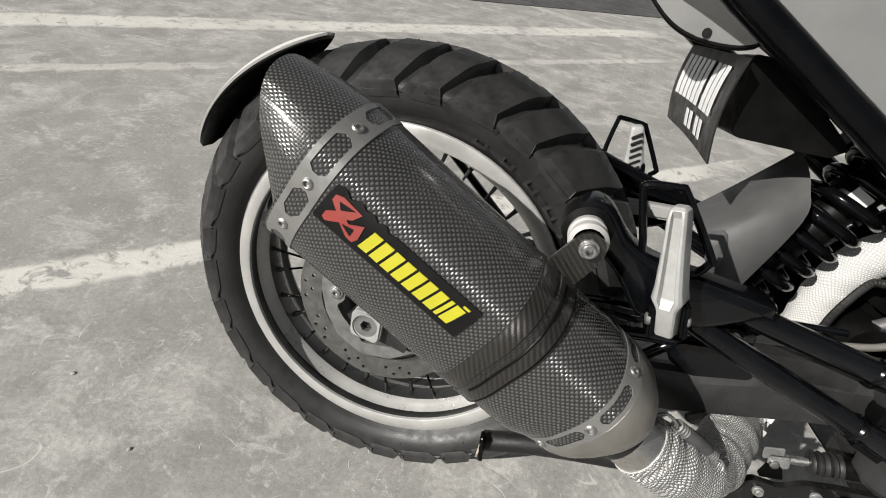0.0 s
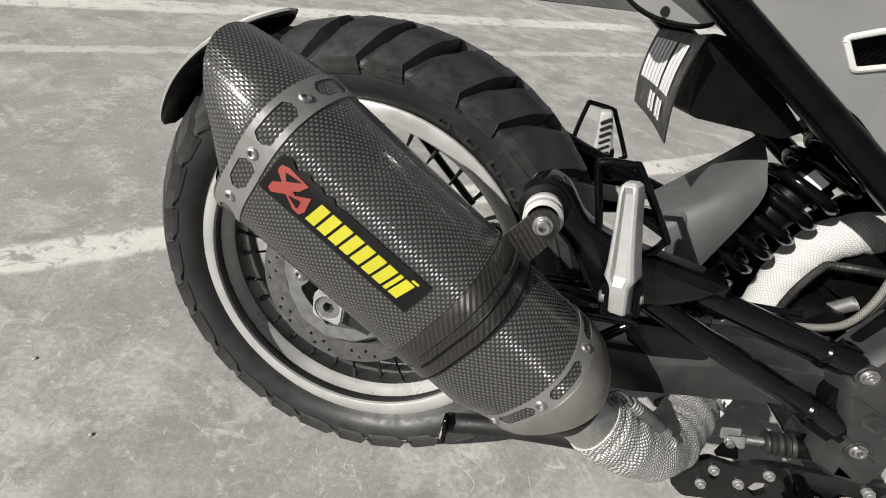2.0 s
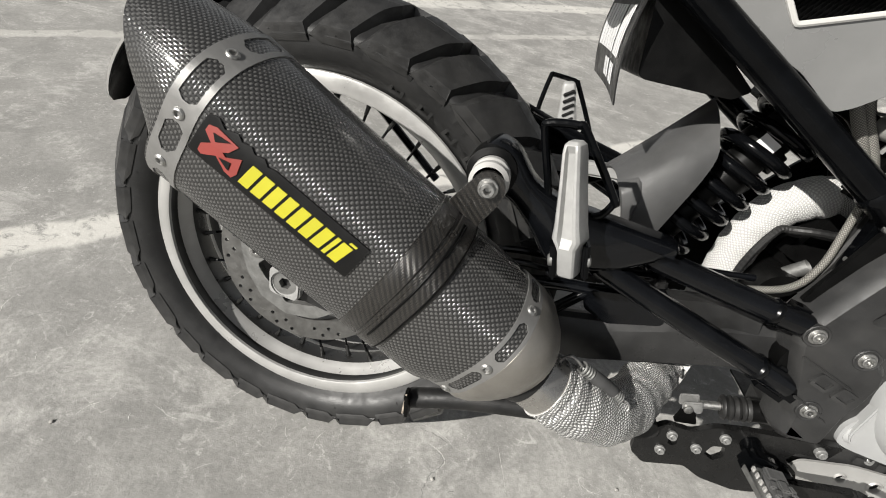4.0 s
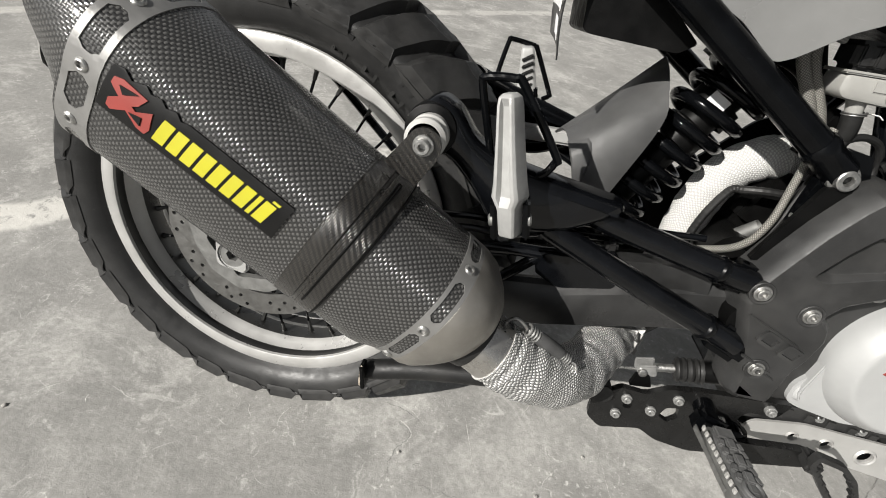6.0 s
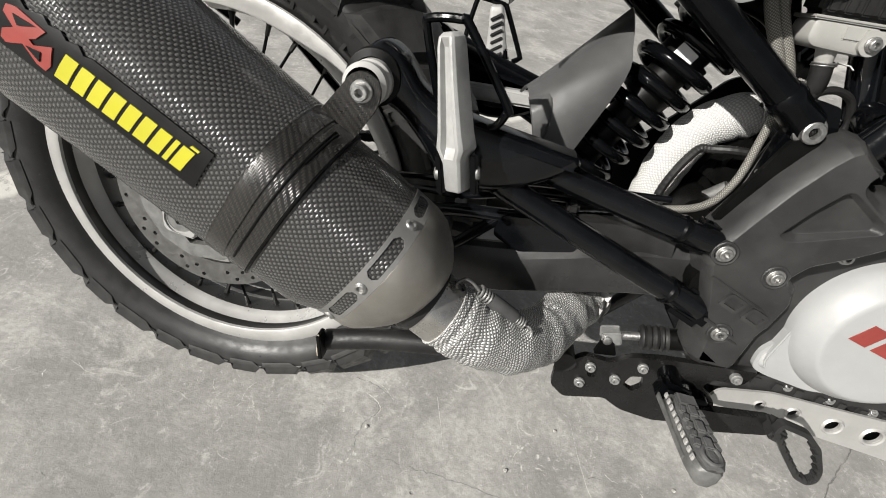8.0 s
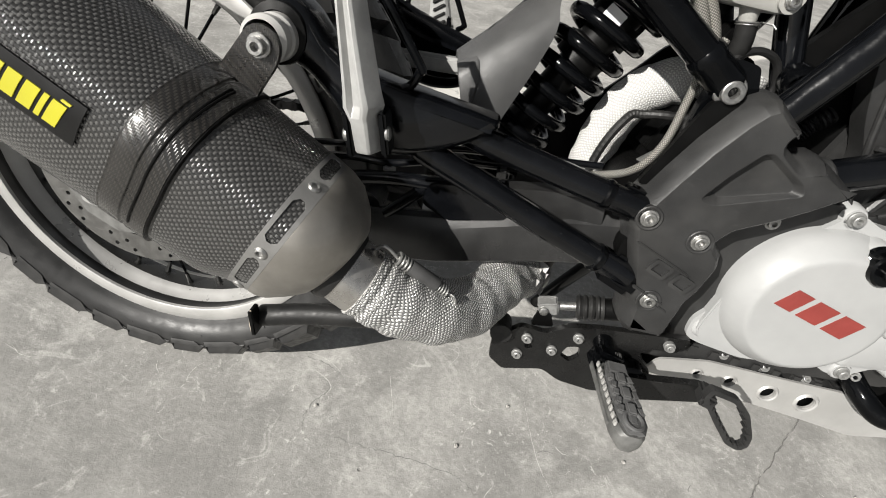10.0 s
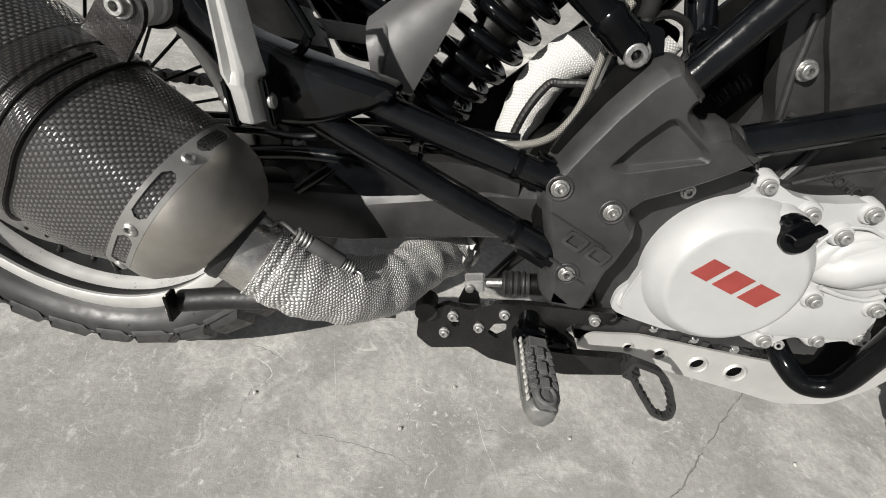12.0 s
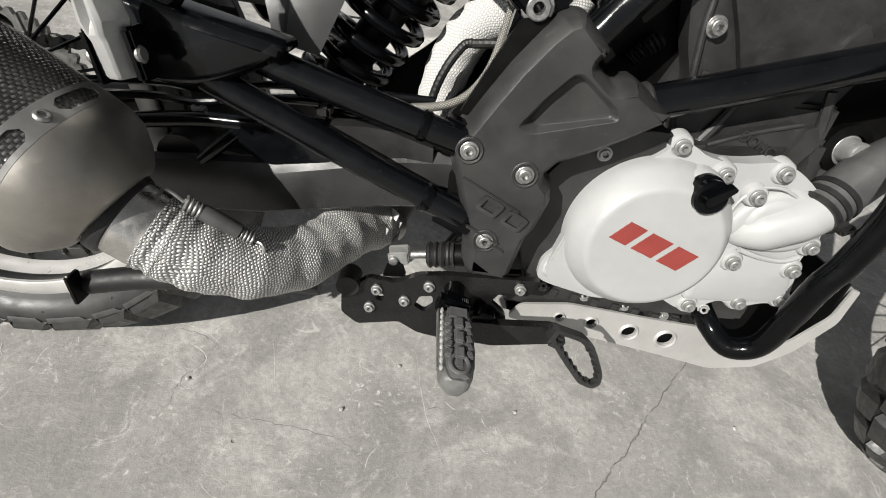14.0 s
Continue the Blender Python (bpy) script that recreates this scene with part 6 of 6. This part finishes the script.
part("clutch_dome", lathe(dome, 96, dome_at), "white", case, "round white clutch cover")
part("dome_skirt", slab([(0.645, 0.327), (0.6535, 0.40), (0.664, 0.431), (0.686, 0.457), (0.716, 0.472), (0.72, 0.32)], -0.124, -0.110, round_by=0.02, bevel=0.012), "white", case)
ARCH = [(0.797, 0.425), (0.804, 0.452), (0.824, 0.471), (0.85, 0.480), (0.880, 0.473), (0.898, 0.450), (0.895, 0.425), (0.868, 0.410), (0.83, 0.406)]
part("arch", pillow(ARCH, [(-0.112, 0), (-0.119, 0.0005), (-0.1225, 0.003), (-0.124, 0.007)], 0.012, n=6), "white", case)
BEAN = [(0.8180, 0.4210), (0.8100, 0.4400), (0.8150, 0.4560), (0.8330, 0.4680), (0.8620, 0.4690), (0.8790, 0.4560), (0.8640, 0.4330), (0.8460, 0.4180), (0.8320, 0.4150)]
part("blister", pillow(BEAN, [(-0.118, -0.002), (-0.123, 0.000), (-0.1265, 0.003), (-0.128, 0.007)], 0.014, n=6), "white", case)
LOWER = [(0.800, 0.333), (0.800, 0.380), (0.812, 0.400), (0.850, 0.404), (0.888, 0.404), (0.906, 0.378), (0.906, 0.355), (0.866, 0.345)]
part("lower_blister", pillow(LOWER, [(-0.112, 0), (-0.119, 0.0005), (-0.1215, 0.002), (-0.123, 0.006)], 0.012, n=6), "white", case)
part("seam", tube([(0.826, -0.1225, 0.407), (0.85, -0.1235, 0.404), (0.875, -0.123, 0.405), (0.89, -0.121, 0.412)], 0.0028, 8), "white", case)
part("shoulder", pillow([(0.644, 0.327), (0.645, 0.350), (0.666, 0.360), (0.692, 0.345), (0.69, 0.322)], [(-0.112, 0), (-0.119, 0.001), (-0.1215, 0.004), (-0.122, 0.009)], 0.012, n=5), "white", case)
for x, z, y in ((0.721, 0.490, -0.114), (0.769, 0.476, -0.119), (0.822, 0.489, -0.117), (0.807, 0.464, -0.122), (0.8255, 0.393, -0.122), (0.890, 0.398, -0.121), (0.892, 0.426, -0.119), (0.814, 0.329, -0.117), (0.864, 0.345, -0.117), (0.906, 0.359, -0.117)):
    part("bolt_boss", lathe([(-0.01, 0.0125), (0.002, 0.011), (0.004, 0.0095), (0.004, 0)], 20, facing((x, y, z), (0, -1, 0))), "white", case)
    bolt(case, (x, y - 0.004, z), 0.0076, height=0.007, material="cover_bolt")
filler = part("oil_filler", lathe([(-0.004, 0.0185), (0.004, 0.0180), (0.006, 0.0160), (0.013, 0.0158), (0.015, 0.0142), (0.015, 0)], 28, facing((0.7495, -0.137, 0.4600), (0.05, -1, 0.12))), "black", bike, "glossy black oil filler cap")
part("grip", slab([(-0.012, -0.003), (-0.007, -0.005), (0.015, -0.0025), (0.015, 0.0025), (-0.007, 0.005), (-0.012, 0.003)], -0.007, 0.002, round_by=0.003, bevel=0.0015), "black", filler, at=pose(0.7510, -0.152, 0.4660, 0, -48, 0))
part("filler_boss", lathe([(-0.03, 0.0235), (-0.003, 0.0215), (0.0, 0.0195), (0.0, 0.01)], 28, facing((0.7495, -0.136, 0.4590), (0.05, -1, 0.12))), "white", case)
# plain red slanted marks on the dome
for x, wide in ((-0.0405, 0.0215), (-0.0150, 0.0265), (0.0155, 0.0270)):
    shape = [(x - 0.003, -0.0110), (x + wide - 0.006, -0.0110), (x + wide + 0.002, 0.0115), (x + 0.005, 0.0115)]
    part("mark", slab(shape, -0.0006, 0.0006, bevel=0), "red_paint", case, "red printed block", at=pose(0.7265, -0.1474, 0.4020, 0, 14.5, 0))

# dark shroud above the cover, with its bolt and the raised letters
shroud = part("engine_shroud", slab([(0.722, 0.50), (0.7183, 0.538), (0.7008, 0.566), (0.690, 0.590), (0.678, 0.622), (0.70, 0.70), (0.86, 0.74), (0.93, 0.70), (0.87, 0.60), (0.80, 0.51), (0.745, 0.485)], -0.082, -0.06, round_by=0.01, bevel=0.004), "engine", bike, "dark plastic engine shroud")
part("inner_shield", slab([(0.625, 0.50), (0.632, 0.60), (0.69, 0.68), (0.76, 0.68), (0.76, 0.50)], -0.045, -0.035, round_by=0.01), "satin", bike, "black inner shield behind the frame")
part("ribbed_hose", tube([(0.668, -0.058, 0.538), (0.674, -0.06, 0.5500), (0.686, -0.062, 0.5650)], lambda t: 0.0075 + 0.0014 * math.sin(t * 62), 14, 14), "hose", bike, "black ribbed hose end")
part("crease", slab([(0.762, 0.543), (0.754, 0.5545), (0.7351, 0.583), (0.7183, 0.6051), (0.698, 0.640), (0.73, 0.68), (0.82, 0.70), (0.845, 0.61), (0.800, 0.54)], -0.0900, -0.078, round_by=0.006, bevel=0.007), "engine", shroud)
part("letter_plate", slab([(0.742, 0.472), (0.752, 0.492), (0.7875, 0.512), (0.812, 0.520), (0.826, 0.529), (0.8424, 0.5191), (0.856, 0.494), (0.85, 0.474)], -0.100, -0.078, round_by=0.003, bevel=0.002), "swing", shroud)
part("rib", tube([(0.752, -0.1, 0.4925), (0.7875, -0.1, 0.5125), (0.826, -0.1, 0.5295)], 0.0022, 8, 3), "engine", shroud)
part("rib", slab([(0.828, 0.527), (0.836, 0.532), (0.848, 0.517), (0.832, 0.476), (0.822, 0.478)], -0.106, -0.098, round_by=0.003, bevel=0.002), "engine", shroud)
part("rib", tube([(0.748, -0.085, 0.478), (0.765, -0.083, 0.52), (0.775, -0.08, 0.56)], 0.0055, 10, 3), "engine", shroud)
part("rib", tube([(0.855, -0.088, 0.478), (0.857, -0.086, 0.52), (0.845, -0.084, 0.56)], 0.0050, 10, 3), "engine", shroud)
part("edge_rib", tube([(0.699, -0.083, 0.625), (0.7035, -0.084, 0.6014), (0.7068, -0.084, 0.5806), (0.7185, -0.084, 0.5384)], 0.0032, 10, 4), "engine", shroud)
part("ledge", tube([(0.722, -0.086, 0.548), (0.738, -0.087, 0.5475), (0.757, -0.088, 0.551)], 0.0026, 8, 4), "swing", shroud)
part("side_duct", slab([(0.86, 0.50), (0.85, 0.60), (0.95, 0.62), (1.02, 0.57), (1.0, 0.49)], -0.036, -0.024, round_by=0.01), "satin", bike, "black duct behind the crash bar")
part("facet", slab([(0.8185, 0.5885), (0.8225, 0.6015), (0.8300, 0.6150), (0.8450, 0.6015), (0.836, 0.587)], -0.096, -0.082, round_by=0.002, bevel=0.003), "swing", shroud)
bolt(shroud, (0.715, -0.084, 0.584), 0.0092, height=0.009)
words = bpy.data.curves.new("word", "FONT")
words.body, words.size, words.extrude, words.space_character = "DOHC", 0.0135, 0.0014, 1.02
tmp = new("word", words)
flat = bpy.data.meshes.new_from_object(tmp.evaluated_get(bpy.context.evaluated_depsgraph_get()))
bpy.data.objects.remove(tmp)
flat.materials.append(M["plastic"])
word = new("raised_letters", flat)
word.parent = shroud
word.matrix_basis = Matrix.Translation((0.7745, -0.1012, 0.5050)) @ Matrix.Rotation(radians(15), 4, "Y") @ TO_Y
front_bolt = part("coolant_union", lathe([(0, 0.0150), (0.008, 0.0152), (0.010, 0.0125), (0.016, 0.0108), (0.026, 0.0108), (0.028, 0.0095), (0.028, 0.0052), (0.022, 0.0048), (0.022, 0)], 28, facing((0.897, -0.072, 0.514), (0, -1, 0.1))), "cover_bolt", bike, "steel engine mount bolt")
part("union_ring", lathe([(0, 0.015), (0, 0.024), (0.010, 0.024), (0.012, 0.0155)], 28, facing((0.897, -0.072, 0.514), (0, -1, 0.1))), "satin", front_bolt)
water = part("coolant_hose", tube([(0.872, -0.121, 0.4590), (0.8837, -0.115, 0.4717), (0.8960, -0.110, 0.4870), (0.9200, -0.104, 0.516), (0.985, -0.09, 0.56)], 0.0228, 28), "grey_hose", bike, "thick grey rubber coolant hose with a band clamp")
hose_way = (0.0118, 0.006, 0.0127)
for k in (-0.35, 0.25, 0.85):
    part("hose_clamp", lathe([(-0.0026, 0.0226), (-0.0026, 0.0246), (0.0026, 0.0246), (0.0026, 0.0226)], 32, facing((0.8778 + 0.0118 * k, -0.118 + 0.006 * k, 0.4654 + 0.0127 * k), hose_way)), "hose", water, "dark band clamp")
for k in range(4):
    part("clamp_link", block((0.004, 0.003, 0.012), 0.001, facing((0.8785, -0.1415, 0.4630), hose_way) @ pose(0.012 * (k - 1.5), 0, 0.0)), "hose", water)
part("clamp_ear", block((0.014, 0.010, 0.008), 0.002, pose(0.905, -0.130, 0.4540, 0, -35, 0)), "hose", water)
part("pipe_stub", tube([(0.812, -0.108, 0.418), (0.826, -0.116, 0.426), (0.838, -0.1195, 0.434), (0.852, -0.1215, 0.444), (0.864, -0.122, 0.4525), (0.8740, -0.1200, 0.4610)], lambda t: 0.0216 * min(1.0, 0.35 + 1.9 * t) ** 0.6, 32, 6), "white", case, "white pump outlet")
part("pump_rim", tube([(0.7935, -0.1225, 0.436), (0.7945, -0.1235, 0.4530), (0.7990, -0.1240, 0.4645), (0.8085, -0.1240, 0.4730), (0.8263, -0.1240, 0.4763), (0.8442, -0.1235, 0.4720)], 0.0017, 8, 4), "white", case)

# ---- skid plate and crash bar ----
PL = [(0.638, 0.243), (0.6479, 0.2660), (0.7047, 0.2795), (0.7833, 0.2804), (0.8409, 0.282), (0.8772, 0.2836), (0.905, 0.268), (0.945, 0.262), (0.985, 0.286), (1.009, 0.334), (1.007, 0.374), (1.0153, 0.3755), (1.0219, 0.3272), (0.9992, 0.2733), (0.9669, 0.2383), (0.9126, 0.2225), (0.8464, 0.2288), (0.7909, 0.233), (0.7146, 0.2382)]
SKID_HOLES = ((0.699, 0.2585, 0.005), (0.739, 0.2590, 0.0062), (0.7885, 0.2560, 0.0085), (0.8365, 0.2560, 0.0098))
skid_holes = [circle(x, z, r, 16) for x, z, r in SKID_HOLES]
skid = part("skid_plate", slab(PL, -0.094, -0.090, skid_holes, round_by=0.008, bevel=0.001), "alu", bike, "brushed aluminium skid plate with round holes")
for x, z, r in SKID_HOLES:
    part("hole_rim", lathe([(-0.002, r), (0.0015, r * 1.05), (0.0026, r * 1.25), (0.0002, r * 1.5)], 24, facing((x, -0.094, z), (0, -1, 0))), "alu", skid)
belly_line = ((0.642, 0.2445), (0.80, 0.2345), (0.9126, 0.2245), (0.966, 0.2400), (0.998, 0.2745), (1.0205, 0.3275), (1.0145, 0.3730))
floor_rows = [[(x, y, z) for y in (-0.0915, -0.085, 0.085, 0.0915)] for x, z in belly_line]
part("belly", sheet(floor_rows, 0.003), "alu", skid)
# added black sheet that keeps the plate's inside as dark as its shade
part("lining", sheet([[(x - 0.006 - 0.004 * k / 6, y, z + 0.006) for y in (-0.0885, -0.05, 0.05, 0.0885)] for k, (x, z) in enumerate(belly_line)], 0.003), "satin", skid, "added black sheet for the shade inside the plate")
bar = part("crash_bar", tube([(0.852, -0.072, 0.322), (0.850, -0.095, 0.314), (0.858, -0.118, 0.303), (0.876, -0.135, 0.294), (0.896, -0.145, 0.312), (0.893, -0.155, 0.36), (0.884, -0.166, 0.408), (0.888, -0.169, 0.437), (0.889, -0.171, 0.48), (0.884, -0.171, 0.53), (0.882, -0.16, 0.64), (0.90, -0.14, 0.74)], 0.0122, 20, 8), "black", bike, "gloss black tubular crash bar")
part("end_plug", lathe([(0, 0.0125), (0.004, 0.016), (0.008, 0.016), (0.01, 0.012)], 18, facing((0.851, -0.088, 0.316), (0, 1, 0.3))), "black", bar)
bolt(bar, (0.846, -0.106, 0.318), 0.0065, (-0.4, -0.9, 0.3))
part("sump_hose", tube([(0.86, -0.06, 0.33), (0.90, -0.07, 0.345), (0.96, -0.06, 0.36)], 0.02, 14), "satin", bike, "dark sump fittings behind the bar")

# ---- seat tail, side panel, number plate ----
LOW = [(0.157, 0.000, 0.775), (0.184, -0.012, 0.752), (0.204, -0.027, 0.730), (0.227, -0.045, 0.710), (0.251, -0.063, 0.700), (0.277, -0.082, 0.698), (0.292, -0.093, 0.7015), (0.2965, -0.096, 0.707)]
low_line = smooth_line(LOW, 3)
rows = [[p + Vector((-0.010 * t, 0.002 - 0.012 * math.sin(math.pi * t * 0.8), (0.012 + 0.13 * (1 - i / len(low_line)) ** 0.8 + 0.035) * t)) for t in (k / 6 for k in range(7))] for i, p in enumerate(low_line)]
tail_panel = part("tail_panel", sheet(rows, -0.004), "silver", bike, "silver tail panel under the seat")
part("under_tail", sheet([[p + Vector((0.012 * t, 0.03 * t, 0.03 * t)) for t in (0, 0.25, 0.5, 0.75, 1)] for p in low_line], 0.003), "satin", tail_panel)
part("panel_end", sheet([[Vector((0.2965, -0.096, 0.707)) + Vector((-0.010 * t + 0.02 * u, 0.05 * u, 0.05 * t)) for t in (0, 0.5, 1)] for u in (0, 0.5, 1)], 0.003), "silver", tail_panel)
part("drain_hole", lathe([(0, 0.0042), (0.0012, 0.0042), (0.0012, 0)], 14, facing((0.2567, -0.0695, 0.7085), (-0.6, -0.8, 0))), "satin", tail_panel)

SIDE = [(0.25, 0.757), (0.319, 0.715), (0.359, 0.693), (0.392, 0.673), (0.412, 0.667), (0.425, 0.662), (0.461, 0.639), (0.475, 0.646), (0.506, 0.671), (0.56, 0.70), (0.66, 0.73), (0.70, 0.86), (0.20, 0.90)]
VENT = [(0.385, 0.714), (0.408, 0.7245), (0.47, 0.7285), (0.465, 0.716), (0.402, 0.694)]
side = part("side_panel", slab(SIDE, -0.118, -0.100, [VENT], round_by=0.006, bevel=0.005), "silver", bike, "silver painted side panel with a mesh vent")
edge = rounded(VENT, 0.003, 2)
part("vent_rim", tube([(x, -0.119, z) for x, z in edge] + [(edge[0][0], -0.119, edge[0][1])], 0.0026, 8, 1), "fender", side, "white vent edging")
mesh_bm = bmesh.new()
for k in range(-8, 26):
    for sl in (1, -1):
        x0 = 0.385 + 0.0042 * k
        tube([(x0, -0.1065 - 0.0006 * sl, 0.69), (x0 + sl * 0.03 + (0.03 if sl < 0 else 0), -0.1065 - 0.0006 * sl, 0.732)], 0.0006, 4, 1, bm=mesh_bm)
part("vent_mesh", mesh_bm, "satin", side, "black wire mesh")
part("vent_back", slab([(0.378, 0.685), (0.372, 0.72), (0.408, 0.74), (0.478, 0.74), (0.478, 0.705), (0.40, 0.68)], -0.104, -0.102, bevel=0), "satin", side)
part("seal", tube([(x, -0.112, z - 0.003) for x, z in SIDE[0:7]], 0.0035, 8, 3), "black", side, "black rubber edge seal")

part("under_tray", slab([(0.300, 0.700), (0.309, 0.631), (0.316, 0.628), (0.398, 0.629), (0.412, 0.640), (0.33, 0.70)], -0.078, 0.078, round_by=0.004, bevel=0.003), "satin", bike, "black number plate undertray")
rows = []
for i in range(9):
    q = i / 8
    row = []
    for j in range(13):
        t = j / 12
        x = 0.2905 + 0.004 * math.sin(math.pi * t) - 0.006 * math.sin(math.pi * q) + 0.003 * q
        row.append((x, 0.119 - 0.226 * t, 0.7078 - 0.0136 * t - q * (0.09 + 0.002 * t)))
    rows.append(row)
num = part("number_plate", sheet(rows, 0.0015), "plate", bike, "bent black number plate with illegible white marks")


def on_plate(t, q):
    return Vector((0.2905 + 0.004 * math.sin(math.pi * t) - 0.006 * math.sin(math.pi * q) + 0.003 * q, 0.119 - 0.226 * t, 0.7078 - 0.0136 * t - q * (0.09 + 0.002 * t)))


spots = [(0.10 + 0.082 * k + (0.04 if k > 5 else 0), 0.11, 0.058, 0.50) for k in range(9)] + [(0.42 + 0.085 * k + (0.05 if k > 1 else 0), 0.69, 0.05, 0.2) for k in range(4)]
for t0, q0, wd, ht in spots:
    grid = [[on_plate(t0 + wd * j / 3, q0 + ht * i / 4) + Vector((-0.0030, 0, 0)) for j in range(4)] for i in range(5)]
    part("mark", sheet(grid, 0.0006), "print", num)

# ---- front wheel, turned a little to the left ----
turn_in = Matrix.Rotation(radians(12), 4, "Z")
wheel_tyre("front_tyre", Vector((1.505, -0.01, 0.335)), turn_in, 0.335, 0.055, 28, "black block-tread front tyre")
half = [(0.036, 0.243), (0.037, 0.2455), (0.036, 0.232), (0.028, 0.225), (0.018, 0.21), (0.01, 0.205)]
front_rim = part("front_rim", lathe([(-a, r) for a, r in half] + [(a, r) for a, r in half[::-1]] + [(0.02, 0.225), (-0.02, 0.225)], 72, Matrix.Translation((1.505, -0.01, 0.335)) @ turn_in @ TO_Y, closed=True), "rim", bike, "brushed aluminium front rim")
for i in range(28):
    a = 2 * math.pi * i / 28
    p0, p1 = Vector((0.04 * math.cos(a + 0.3), 0.03 * (-1) ** i, 0.04 * math.sin(a + 0.3))), Vector((0.206 * math.cos(a), 0, 0.206 * math.sin(a)))
    part("spoke", tube([p0, p1], 0.0019, 6, 1), "black", front_rim, at=Matrix.Translation((1.505, -0.01, 0.335)) @ turn_in)
for sgn in (-1, 1):
    part("fork_leg", tube([(1.57, sgn * 0.1 - 0.01, 0.335), (1.48, sgn * 0.1, 0.60), (1.31, sgn * 0.1, 0.98)], 0.026, 18, 4), "satin", bike, "black front fork leg")
part("front_mudguard", sheet([[Vector((1.515, -0.01, 0.335)) + turn_in @ Vector((0.40 * math.cos(a), 0.075 * t, 0.43 * math.sin(a) - 0.02 * t * t)) for t in (-1, -0.5, 0, 0.5, 1)] for a in (radians(40 + 10 * k) for k in range(11))], 0.004), "silver", bike, "silver front mudguard")
part("side_stand", tube([(0.62, 0.12, 0.28), (0.60, 0.2, 0.16), (0.585, 0.262, 0.06)], 0.012, 12, 3), "black", bike, "black side stand on the far side")
part("front_tank", block((0.55, 0.26, 0.26), 0.07, pose(0.78, 0, 0.90, 0, 0, 0), segments=4), "silver", bike, "silver body over the engine")
part("seat", block((0.55, 0.22, 0.09), 0.03, pose(0.35, 0, 0.88, 0, 6, 0), segments=3), "hose", bike, "black seat")
part("radiator", block((0.05, 0.26, 0.26), 0.01, pose(1.06, 0, 0.62, 0, -12, 0)), "satin", bike, "black radiator")
